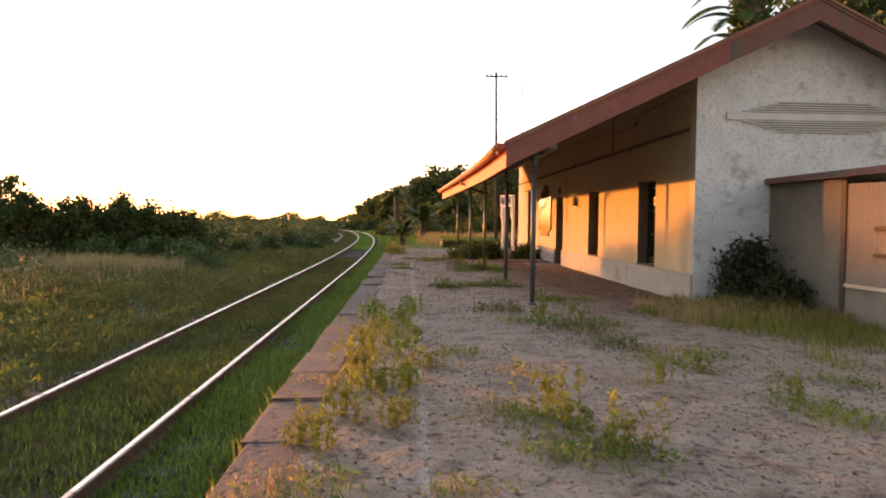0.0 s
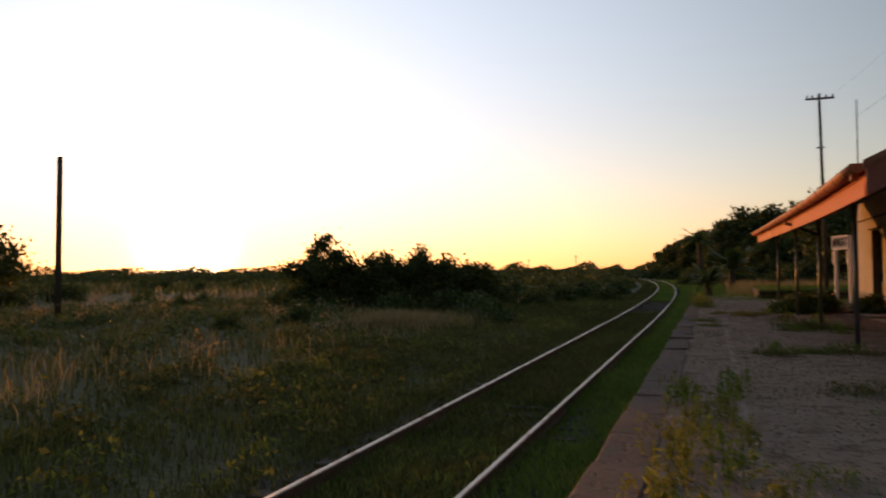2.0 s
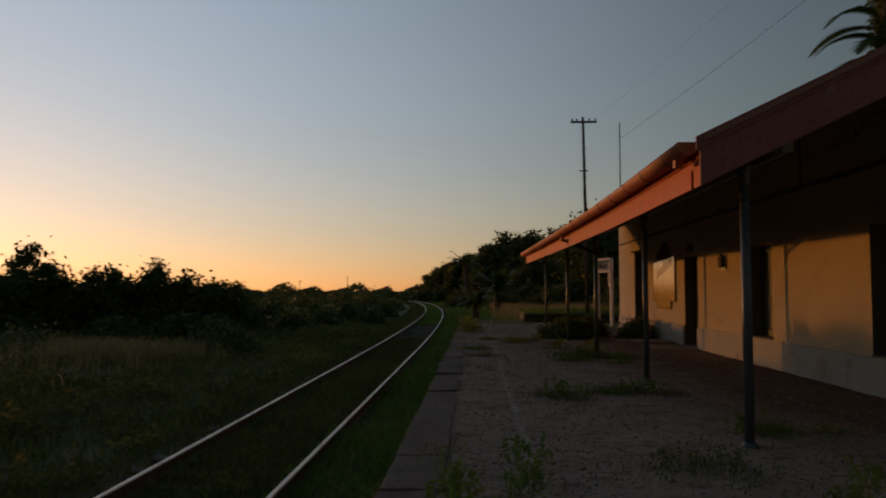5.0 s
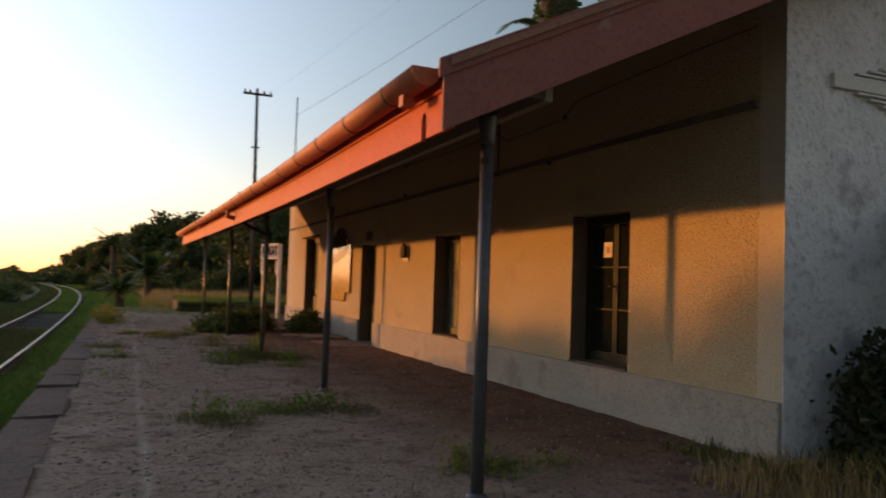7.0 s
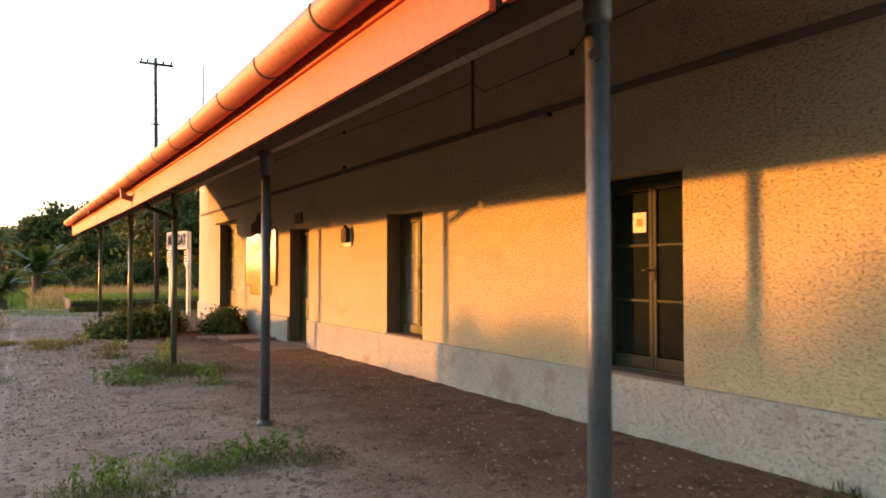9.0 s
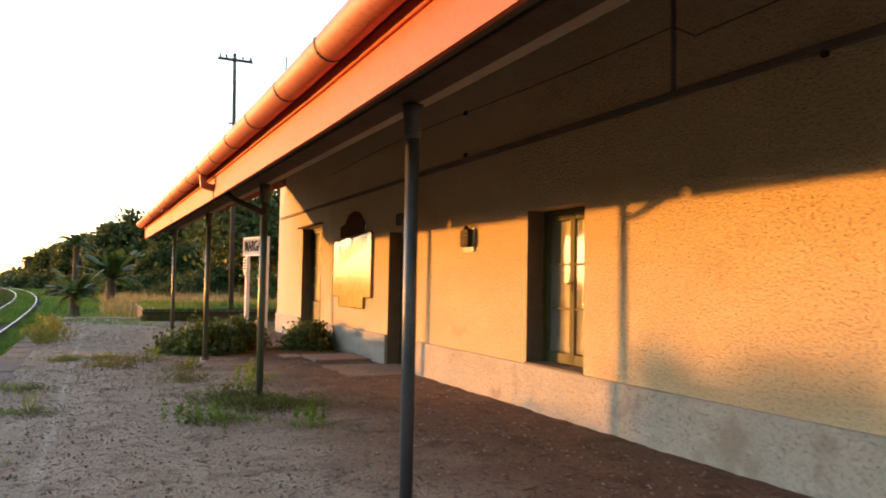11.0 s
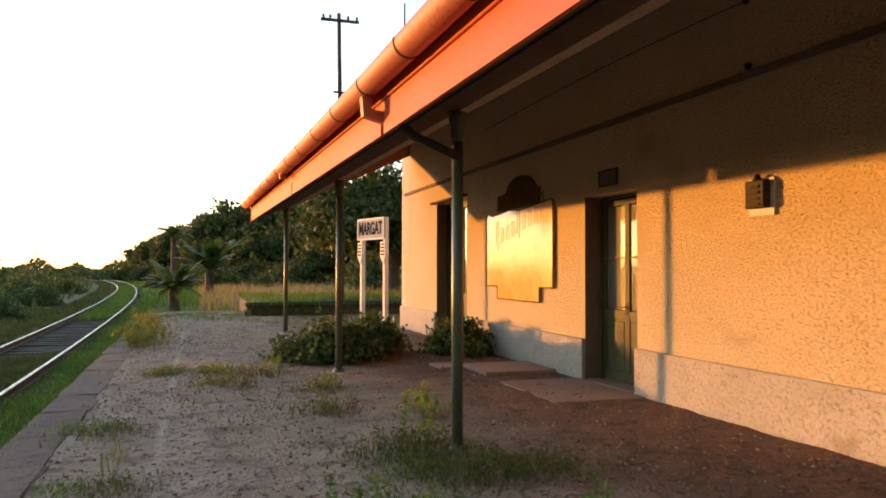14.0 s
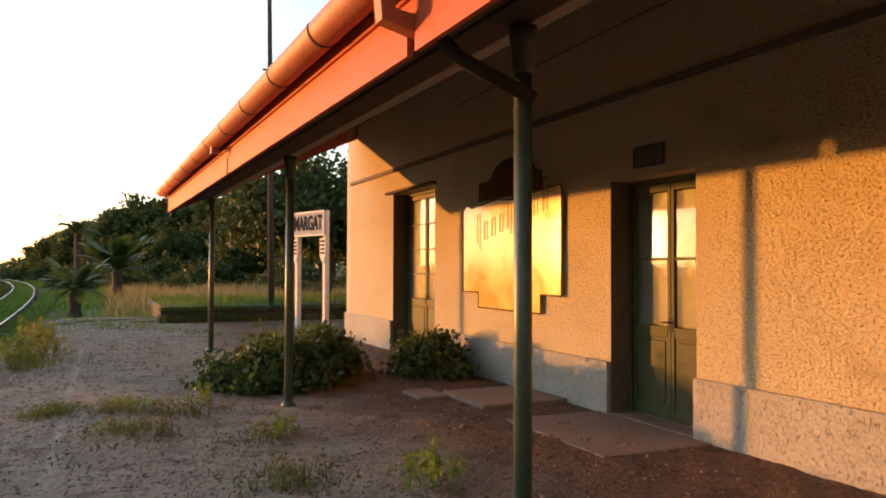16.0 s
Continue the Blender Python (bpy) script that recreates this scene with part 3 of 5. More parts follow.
# decorative louvre on the gable: a wide white board with thin slats above and below
bm = bmesh.new()
quad_box(bm, 6.03, 9.3, Y0 - 0.05, Y0 - 0.003, 3.56, 3.70, 0.006)
louvre = part("louvre", bm, SIGN_WHITE, station, "white vent board with stepped slats")
# dark sheet added behind the slats, its colour gives the shade in their gaps
bm = bmesh.new()
prism(bm, [(6.52, 3.63), (6.52, 3.71), (7.08, 3.895), (8.82, 3.895), (9.26, 3.75), (9.26, 3.51), (8.82, 3.365), (7.08, 3.365), (6.52, 3.55)], "y", Y0 - 0.024, Y0 - 0.002)
part("vent_back", bm, REVEAL, louvre, "dark backing sheet painted as the shade between the slats")
for k in range(5):
    for s in (1, -1):
        left = 6.34 + 0.17 * k
        right = min(9.56 - 0.17 * k, 9.28)
        z = (3.70 if s > 0 else 3.56) + s * (0.026 + 0.045 * k)
        bm = bmesh.new()
        quad_box(bm, left, right, Y0 - 0.055, Y0 - 0.004, z - 0.013, z + 0.013, 0.003)
        part("slat", bm, SIGN_WHITE, louvre)

# roof: two slopes, soffit, barge boards, fascia
for s in (0, 1):
    def X(x):
        return x if s == 0 else 2 * APEX_X - x
    bm = bmesh.new()
    prism(bm, [(X(EAVE_X - 0.04), 2.95), (X(EAVE_X - 0.04), 3.0), (X(APEX_X - s * .001), under(APEX_X) + 0.14), (X(APEX_X - s * .001), under(APEX_X) + 0.09)], "y", YV0 - 0.05, YV1 + 0.05)
    lean(bm) if s == 0 else None
    part("roof_slope", bm, ROOF, station, "rust-red sheet roofing")
    bm = bmesh.new()
    prism(bm, [(X(EAVE_X + 0.03), under(EAVE_X + .03)), (X(EAVE_X + 0.03), under(EAVE_X + .03) + 0.03), (X(APEX_X - .004), under(APEX_X) + 0.03), (X(APEX_X - .004), under(APEX_X))], "y", YV0 + 0.03, YV1 - 0.03)
    lean(bm) if s == 0 else None
    part("soffit", bm, SOFFIT, station, "painted board lining under the veranda roof")
    for y, m in ((YV0, BARGE), (YV1 - 0.03, BARGE)):
        xm = 5.75
        for xa, xb, mm in ((EAVE_X - .02, xm, m), (xm, APEX_X, BARGE_WORN if y == YV0 else m)):
            bm = bmesh.new()
            za, zb = SLOPE * (xa - EAVE_X), SLOPE * (xb - EAVE_X)
            prism(bm, [(X(xa), 2.545 + za), (X(xa), 2.985 + za), (X(xb - s * .001), 2.985 + zb), (X(xb - s * .001), 2.545 + zb)], "y", y, y + 0.03)
            if y != YV0 and s == 0:
                lean(bm)
            part("barge_board", bm, mm, station, "wide faded red board along the roof end" if mm is BARGE else "bare weathered board with flaking red paint")
        bm = bmesh.new()
        xa, xb = EAVE_X - .06, APEX_X
        za, zb = SLOPE * (xa - EAVE_X), SLOPE * (xb - EAVE_X)
        yy = y - 0.022 if y == YV0 else y + 0.031
        prism(bm, [(X(xa), 2.90 + za), (X(xa), 3.025 + za), (X(xb - s * .001), 3.025 + zb), (X(xb - s * .001), 2.90 + zb)], "y", yy, yy + 0.021)
        if y != YV0 and s == 0:
            lean(bm)
        part("verge_trim", bm, BARGE if s == 0 else BARGE_WORN, station)

# fascia with arched slots for the outlets
OUTLETS = (15.12, 25.70, 31.05)
bm = bmesh.new()
holes = []
for y in OUTLETS:
    holes += [(y - 0.048, y + 0.048, EAVE_Z - 1, EAVE_Z + 0.165), (y - 0.03, y + 0.03, EAVE_Z + 0.16, EAVE_Z + 0.19)]
pierced(bm, EAVE_X, EAVE_X + 0.03, [YV0 + 0.031, 19.5, 22, 28.4, 34, YV1 - 0.031], [EAVE_Z, EAVE_Z + 0.26], [(h[0], h[1], max(h[2], EAVE_Z), h[3]) for h in holes])
lean(bm)
part("fascia", bm, RED_PAINT, station, "red painted eave board glowing in low sun")
bm = bmesh.new()
quad_box(bm, EAVE_X - 0.022, EAVE_X + 0.03, YV0 + 0.031, YV1 - 0.031, EAVE_Z + 0.262, EAVE_Z + 0.35, 0.006)
lean(bm)
part("fascia_trim", bm, RED_PAINT, station)

# half-round gutter with straps, outlets and pipes to the hollow posts
bm = bmesh.new()
cx, cz, r = EAVE_X - 0.135, 2.955, 0.102
ring = [(cx + r * math.cos(a), cz + r * math.sin(a)) for a in np.linspace(math.pi * 0.93, math.tau + 0.2, 15)]
inner = [(cx + (r - .008) * math.cos(a), cz + (r - .008) * math.sin(a)) for a in np.linspace(math.tau + 0.2, math.pi * 0.93, 15)]
prism(bm, ring + inner, "y", YV0 + 0.16, YV1 - 0.1)
for f in bm.faces:
    f.smooth = len(f.verts) == 4
lean(bm)
gutter = part("gutter", bm, GUTTER, station, "red half-round gutter with lapped joints")
for y in np.arange(15.4, 37.9, 1.13):
    bm = bmesh.new()
    arc = [(cx + (r + .006) * math.cos(a), cz + (r + .006) * math.sin(a)) for a in np.linspace(math.pi * 0.93, math.tau + 0.1, 13)]
    arc2 = [(cx + (r + .0005) * math.cos(a), cz + (r + .0005) * math.sin(a)) for a in np.linspace(math.tau + 0.1, math.pi * 0.93, 13)]
    prism(bm, arc + arc2, "y", y, y + 0.022)
    lean(bm)
    part("strap", bm, IRON, gutter, "thin dark strap round the gutter")
bm = bmesh.new()
prism(bm, ring, "y", YV0 + 0.155, YV0 + 0.16)
lean(bm)
part("end_cap", bm, GUTTER, gutter, "half-round end plate")
def square_pipe(bm, points, half):
    """A square sheet pipe along (x, z) points, upright in y."""
    rows = []
    for k, (x, y, z) in enumerate(points):
        a, b = points[max(k - 1, 0)], points[min(k + 1, len(points) - 1)]
        dx, dz = b[0] - a[0], b[2] - a[2]
        n = math.hypot(dx, dz)
        ux, uz = -dz / n * half, dx / n * half
        rows.append([bm.verts.new(q) for q in ((x - ux, y - half, z - uz), (x + ux, y - half, z + uz), (x + ux, y + half, z + uz), (x - ux, y + half, z - uz))])
    for a, b in zip(rows, rows[1:]):
        for k in range(4):
            bm.faces.new((a[k], a[(k + 1) % 4], b[(k + 1) % 4], b[k]))
    bm.faces.new(rows[0][::-1])
    bm.faces.new(rows[-1])
    bmesh.ops.recalc_face_normals(bm, faces=bm.faces[:])


for y in OUTLETS:
    bm = bmesh.new()
    run = [(cx, y, cz - 0.06), (cx, y, cz - 0.17)]
    if 20 < y < 30:
        run = [(cx, y, cz - 0.06), (cx + 0.005, y, cz - 0.22), (EAVE_X + 0.05, y, cz - 0.26)]
    square_pipe(bm, run, 0.045)
    lean(bm)
    part("outlet", bm, GUTTER, gutter, "stubby square red outlet pipe")
    if 20 < y < 30:
        bm = bmesh.new()
        tube(bm, [(EAVE_X + 0.08, y, cz - 0.22), (2.0, y, 2.58), (2.42, y - 0.02, 2.42)], 0.038, 10)
        lean(bm)
        part("drain_pipe", bm, IRON, station, "thin dark pipe from gutter to post")

# eave beam over the posts, rafters' ends and the ledge on the wall
bm = bmesh.new()
quad_box(bm, 2.22, 2.46, YV0 + 0.05, YV1 - 0.05, 2.84, 3.03, 0.006)
lean(bm)
part("eave_beam", bm, DARK_TIMBER, station, "dark timber beam carried by the posts")
bm = bmesh.new()
quad_box(bm, 2.462, 2.66, YV0 + 0.3, YV1 - 0.05, 2.90, 3.05, 0.006)
lean(bm)
part("beam_lining", bm, SOFFIT, station, "pale painted board beside the beam")
# added dark board, darkens the shaded zone between fascia and beam
bm = bmesh.new()
prism(bm, [(EAVE_X + 0.031, 2.70), (EAVE_X + 0.031, 2.85), (2.218, 3.02), (2.218, 2.86)], "y", YV0 + 0.05, YV1 - 0.05)
lean(bm)
part("inner_beam", bm, DARK_TIMBER, station, "added dark board that stands for the shade behind the eave board")
bm = bmesh.new()
quad_box(bm, W - 0.045, W - 0.002, Y0 + 0.32, Y1 - 0.3, 3.37, 3.44, 0.006)
part("ledge", bm, REVEAL, station, "brown painted ledge along the wall")
for y, a, b in ((21.27, 3.43, 4.5),):
    bm = bmesh.new()
    tube(bm, [(W - 0.012, y, a), (W - 0.012, y, b)], 0.022, 8)
    part("conduit", bm, REVEAL, station)
for y, z in ((25.77, 3.49), (25.79, 4.13), (19.2, 3.95), (19.6, 3.36)):
    bm = bmesh.new()
    quad_box(bm, W - 0.045, W - 0.002, y - 0.03, y + 0.03, z - 0.03, z + 0.03, 0.008)
    part("wall_hook", bm, IRON, station)
bm = bmesh.new()
tube(bm, [(W - 0.02, y, 4.12 + 0.05 * math.sin(y * 0.5) - (0.18 if 19 < y < 21 else 0)) for y in np.linspace(15.7, 33, 60)], 0.006, 5)
part("cable", bm, IRON, station, "thin slack cable under the roof")


def post(x, y, z0, material, hole=False):
    bm = bmesh.new()
    tube(bm, [(x, y, z0 - 0.08), (x, y, 2.66)], 0.049, 16)
    ob = part("post", bm, material, station, "round iron post, paint worn")
    bm = bmesh.new()
    tube(bm, [(x, y, 2.60), (x, y, 2.63), (x, y, 2.70), (x, y, 2.78), (x, y, 2.845)], [0.051, 0.060, 0.058, 0.072, 0.078], 16)
    part("capital", bm, material, ob)
    bm = bmesh.new()
    tube(bm, [(x, y, z0 - 0.03), (x, y, z0 + 0.03), (x, y, z0 + 0.05)], [0.085, 0.08, 0.052], 16)
    part("footing", bm, material, ob)
    if hole:
        bm = bmesh.new()
        tube(bm, [(x - 0.038, y - 0.030, 2.47), (x - 0.047, y - 0.037, 2.47)], [0.03, 0.026], 10)
        part("hole_rim", bm, IRON, ob, "rusted round hole")
    return ob


post(2.33, 15.18, 0, POST_GREY, True)
post(2.53, 20.64, 0, POST_GREY)
post(2.49, 25.79, 0, POST)
post(2.43, 30.96, 0, POST)
post(2.30, 36.75, 0.05, POST)


def door(y0, y1, z0, z1, panes, panel, depth=0.26, blind=False, st=0.05):
    """A pair of leaves set deep in the wall; panes: glass rows per leaf; panel: height of the solid lower part."""
    x = W + depth
    bm = bmesh.new()
    f = 0.05
    quad_box(bm, x - 0.03, x + 0.06, y0 + 0.002, y0 + f, z0 + 0.002, z1 - 0.002, 0.006)
    quad_box(bm, x - 0.03, x + 0.06, y1 - f, y1 - 0.002, z0 + 0.002, z1 - 0.002, 0.006)
    quad_box(bm, x - 0.029, x + 0.059, y0 + f, y1 - f, z1 - f, z1 - 0.002, 0.006)
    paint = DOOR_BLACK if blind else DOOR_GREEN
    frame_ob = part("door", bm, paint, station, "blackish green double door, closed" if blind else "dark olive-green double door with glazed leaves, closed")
    mid = (y0 + y1) / 2
    ztop, zbot = z1 - f - 0.004, z0 + 0.015
    for a, b in ((y0 + f + 0.004, mid - 0.002), (mid + 0.002, y1 - f - 0.004)):
        bm = bmesh.new()
        quad_box(bm, x, x + 0.045, a, a + st, zbot, ztop, 0.005)
        quad_box(bm, x, x + 0.045, b - st, b, zbot, ztop, 0.005)
        quad_box(bm, x + .001, x + 0.044, a + st, b - st, zbot, zbot + 0.13, 0.005)
        quad_box(bm, x + .001, x + 0.044, a + st, b - st, ztop - 0.085, ztop, 0.005)
        zg = zbot + 0.13
        if panel:
            quad_box(bm, x + .001, x + 0.044, a + st, b - st, z0 + panel - 0.11, z0 + panel, 0.005)
            quad_box(bm, x + 0.014, x + 0.03, a + st, b - st, zbot + 0.13, z0 + panel - 0.11)
            quad_box(bm, x + 0.004, x + 0.02, a + st + 0.035, b - st - 0.035, zbot + 0.165, z0 + panel - 0.145, 0.008)
            zg = z0 + panel
        h = (ztop - 0.085 - zg) / panes
        for k in range(1, panes):
            quad_box(bm, x + .002, x + 0.043, a + st, b - st, zg + h * k - 0.014, zg + h * k + 0.014, 0.004)
        part("leaf", bm, paint, frame_ob)
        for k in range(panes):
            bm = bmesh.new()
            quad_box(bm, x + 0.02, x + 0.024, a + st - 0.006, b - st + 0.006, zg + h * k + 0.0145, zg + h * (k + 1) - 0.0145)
            # a blind door takes opaque, nearly black panes
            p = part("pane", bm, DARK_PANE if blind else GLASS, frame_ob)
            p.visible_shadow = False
    for a, b in () if blind else ((y0 + f + 0.01, mid - 0.004), (mid + 0.004, y1 - f - 0.01)):
        bm = bmesh.new()
        quad_box(bm, x + 0.062, x + 0.078, a, b, z0 + 0.06, z1 - f - 0.02)
        for k in range(3):
            hh = (z1 - z0 - 0.35) / 3
            zz = z0 + 0.16 + hh * k
            quad_box(bm, x + 0.055, x + 0.0615, a + 0.09, b - 0.09, zz, zz + hh - 0.09, 0.006)
        part("inner_shutter", bm, SHUTTER, frame_ob, "olive painted inner shutter")
    bm = bmesh.new()
    quad_box(bm, x - 0.006, x, mid - 0.03, mid + 0.03, z0 + 0.9, z0 + 1.05, 0.002)
    tube(bm, [(x - 0.004, mid, z0 + 1.0), (x - 0.05, mid, z0 + 1.0), (x - 0.055, mid + 0.09, z0 + 1.0)], 0.009, 8)
    part("door_handle", bm, IRON, frame_ob, "dark iron handle")
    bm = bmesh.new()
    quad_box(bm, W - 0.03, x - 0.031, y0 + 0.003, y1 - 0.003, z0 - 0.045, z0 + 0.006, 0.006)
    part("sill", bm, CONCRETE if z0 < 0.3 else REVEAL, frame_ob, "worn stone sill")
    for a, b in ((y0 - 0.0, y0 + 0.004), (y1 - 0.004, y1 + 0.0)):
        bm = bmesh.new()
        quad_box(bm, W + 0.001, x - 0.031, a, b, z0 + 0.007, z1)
        part("reveal", bm, REVEAL, frame_ob, "dark brown reveal")
    return frame_ob


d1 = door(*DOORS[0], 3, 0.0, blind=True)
d2 = door(*DOORS[1], 3, 0.0)
d3 = door(*DOORS[2], 2, 0.95)
d4 = door(*DOORS[3], 4, 0.98)
bm = bmesh.new()
quad_box(bm, W - 0.10, W - 0.003, 33.70, 35.95, 2.955, 3.00, 0.006)
part("lintel", bm, DARK_TIMBER, d4, "thin dark drip board over the door")
# paper notice on the first door
note = thing("paper_notice", (W + 0.25, 18.45, 2.05), "small white paper notice taped to a door pane", "notice")
bm = bmesh.new()
quad_box(bm, W + 0.255, W + 0.2565, 18.40, 18.58, 1.98, 2.18)
part("sheet", bm, PAPER, note)
bm = bmesh.new()
quad_box(bm, W + 0.2535, W + 0.2548, 18.45, 18.53, 2.04, 2.12)
part("print_block", bm, PAPER_ORANGE, note, "faded orange printed block")

# shaped enamel advertising board
board = thing("advertising_board", (W - 0.03, 31.2, 1.0), "shaped golden enamel board fixed on the station wall", "sign")
ya, yb = 29.93, 32.60
lower = [(30.40, 1.01), (32.10, 1.01), (32.10, 1.225), (yb, 1.225), (yb, 2.42), (yb - 0.08, 2.50), (32.3, 2.45), (31.6, 2.52), (31.2, 2.49), (30.6, 2.53), (ya + 0.05, 2.58), (ya, 2.52), (ya, 1.245), (30.40, 1.245)]
upper = [(32.12, 2.53), (32.10, 2.79), (31.88, 2.80)] + [(31.15 + 0.58 * math.cos(a), 2.80 + 0.26 * math.sin(a)) for a in np.linspace(0.15, math.pi - 0.15, 10)] + [(30.42, 2.80), (30.40, 2.56), (31.2, 2.54)]
bm = bmesh.new()
prism(bm, lower, "x", W - 0.045, W - 0.012)
part("panel", bm, POSTER, board)
# board split near the eave's shadow line; the crest carries that shade as colour
bm = bmesh.new()
prism(bm, upper, "x", W - 0.040, W - 0.012)
part("crest", bm, POSTER_DARK, board, "arched crest in dark brown that stands for the eave's shadow")
bm = bmesh.new()
for k in range(len(lower)):
    (y, z), (y2, z2) = lower[k], lower[(k + 1) % len(lower)]
    tube(bm, [(W - 0.045, y, z), (W - 0.045, y2, z2)], 0.010, 6)
part("rim", bm, POSTER_DARK, board, "thin raised rim")
# faded gothic script that cannot be read: plain strokes of its size
bm = bmesh.new()
for k in range(9):
    y = 32.15 - k * 0.225
    z = 1.93 + 0.045 * k
    h = 0.42 if k in (0, 4, 8) else 0.26
    quad_box(bm, W - 0.049, W - 0.0455, y - 0.035, y + 0.005, z, z + h)
    quad_box(bm, W - 0.049, W - 0.0455, y - 0.12, y - 0.035, z + h * 0.86, z + h)
    quad_box(bm, W - 0.049, W - 0.0455, y - 0.12, y - 0.09, z - (0.08 if k in (0, 4) else 0), z + h * 0.86)
part("lettering_bar", bm, POSTER_FADED, board, "faded unreadable script")

# small number-plate sized plaque above the third door
plaque = thing("wall_plaque", (W, 28.4, 2.6), "small dark metal plaque above a door", "plaque")
bm = bmesh.new()
quad_box(bm, W - 0.02, W - 0.002, 28.16, 28.63, 2.60, 2.82, 0.006)
part("plate", bm, REVEAL, plaque)
bm = bmesh.new()
for z0, z1 in ((2.605, 2.62), (2.80, 2.815)):
    quad_box(bm, W - 0.028, W - 0.0205, 28.165, 28.625, z0, z1)
for y0, y1 in ((28.165, 28.185), (28.605, 28.625)):
    quad_box(bm, W - 0.028, W - 0.0205, y0, y1, 2.621, 2.799)
part("plate_edge", bm, DARK_TIMBER, plaque)

# old wall telephone bell box
bell = thing("wall_bell_box", (W, 25.6, 2.03), "old dark bell box on a white backing board", "bell")
bm = bmesh.new()
quad_box(bm, W - 0.03, W - 0.002, 25.43, 25.77, 2.03, 2.385, 0.005)
part("backboard", bm, SIGN_WHITE, bell, "white backing board")
bm = bmesh.new()
quad_box(bm, W - 0.11, W - 0.0305, 25.475, 25.735, 2.10, 2.36, 0.012)
part("case", bm, IRON, bell)
bm = bmesh.new()
tube(bm, [(W - 0.07, 25.605, 2.352), (W - 0.07, 25.605, 2.42)], [0.05, 0.02], 12)
part("bell_cap", bm, IRON, bell)
for k in range(4):
    bm = bmesh.new()
    quad_box(bm, W - 0.125, W - 0.1105, 25.53, 25.68, 2.12 + k * 0.055, 2.145 + k * 0.055, 0.003)
    part("grille_bar", bm, DARK_TIMBER, bell)

# low slabs and steps in front of the doors
for nm, c, lab in (("door_slab", (4.25, 5.42, 27.5, 29.2, 0.0, 0.03), "flat worn slab before a door"), ("door_step", (4.3, 5.40, 29.75, 30.85, 0.0, 0.07), "low concrete step slab"),
                   ("door_slab", (3.9, 4.28, 30.6, 31.2, 0.0, 0.05), "broken edge of a slab")):
    bm = bmesh.new()
    quad_box(bm, *c, 0.012)
    solo(nm, bm, CONCRETE, lab, "slab")

# ---- lean-to shed of painted sheet ----
SX = 6.94
shed = thing("sheet_metal_shed", (SX, 13.5, 0), "grey-tan sheet metal shed against the gable", "shed")


def ribbed(x, y0, y1, z0, z1a, z1b, pitch=0.09, amp=0.012):
    bm = bmesh.new()
    n = int(abs(y1 - y0) / (pitch / 4))
    lo, hi = [], []
    for k in range(n + 1):
        y = y0 + (y1 - y0) * k / n
        xx = x + amp * math.sin(math.tau * (y - y0) / pitch)
        lo.append(bm.verts.new((xx, y, z0)))
        hi.append(bm.verts.new((xx, y, z1a + (z1b - z1a) * k / n)))
    for k in range(n):
        bm.faces.new((lo[k], lo[k + 1], hi[k + 1], hi[k])).smooth = True
    bmesh.ops.solidify(bm, geom=bm.faces[:], thickness=0.004)
    return bm


part("side_sheet", ribbed(SX, 12.93, 15.34, 0.0, 2.30, 2.36), SHEET, shed, "ribbed tan metal sheet")
bm = bmesh.new()
quad_box(bm, SX - 0.03, SX + 0.05, 12.76, 12.90, 0, 2.28, 0.005)
part("door_jamb", bm, DARK_TIMBER, shed, "dark timber jamb")
part("door_sheet", ribbed(SX - 0.01, 11.55, 12.74, 0.05, 2.20, 2.22, 0.12, 0.006), SHEET, shed, "lighter metal sheet door")
for z in (1.12, 1.52, 0.62):
    bm = bmesh.new()
    quad_box(bm, SX - 0.05, SX - 0.02, 11.56, 12.0 if z != 0.62 else 12.73, z - 0.03, z + 0.03, 0.004)
    part("door_batten", bm, DARK_TIMBER if z != 0.62 else SHEET, shed)
part("side_sheet", ribbed(SX, 8.8, 11.5, 0.0, 2.22, 2.28), SHEET, shed)
bm = bmesh.new()
prism(bm, [(SX - 0.12, 2.33), (SX - 0.12, 2.44), (9.6, 2.75), (9.6, 2.65)], "y", 8.7, 15.34)
part("shed_roof", bm, BARGE_WORN, shed, "dark weathered roof edge")
bm = bmesh.new()
quad_box(bm, SX + 0.06, 9.5, 8.8, 8.85, 0, 2.35)
part("end_sheet", bm, SHEET, shed)
bm = bmesh.new()
quad_box(bm, 9.5, 9.55, 8.8, 15.33, 0, 2.6)
part("back_sheet", bm, SHEET, shed)

# ---- vegetation helpers ----
RNG = np.random.default_rng(7)


def blades(name, pts, h, w, material, lean_by=0.35):
    """Tapered bent blades: one quad and a tip each."""
    n = len(pts)
    a, b = RNG.uniform(0, math.tau, n), RNG.uniform(0, math.tau, n)
    side = np.stack([np.cos(a), np.sin(a), 0 * a], -1) * (w / 2)[:, None]
    bend = np.stack([np.cos(b), np.sin(b), 0 * b], -1) * (h * lean_by * RNG.uniform(0.2, 1.3, n))[:, None]
    up = np.stack([0 * h, 0 * h, h], -1)
    v = np.stack([pts - side, pts + side, pts + up * 0.55 + bend * 0.3 - side * 0.8, pts + up * 0.55 + bend * 0.3 + side * 0.8, pts + up + bend - up * 0.1], 1).reshape(-1, 3)
    i = np.arange(n) * 5
    me = bpy.data.meshes.new(name)
    loops = np.stack([i, i + 1, i + 3, i + 2, i + 2, i + 3, i + 4], -1).ravel()
    start = np.stack([np.arange(n) * 7, np.arange(n) * 7 + 4], -1).ravel()
    fill_mesh(me, v, loops, start)
    me.materials.append(material)
    return me


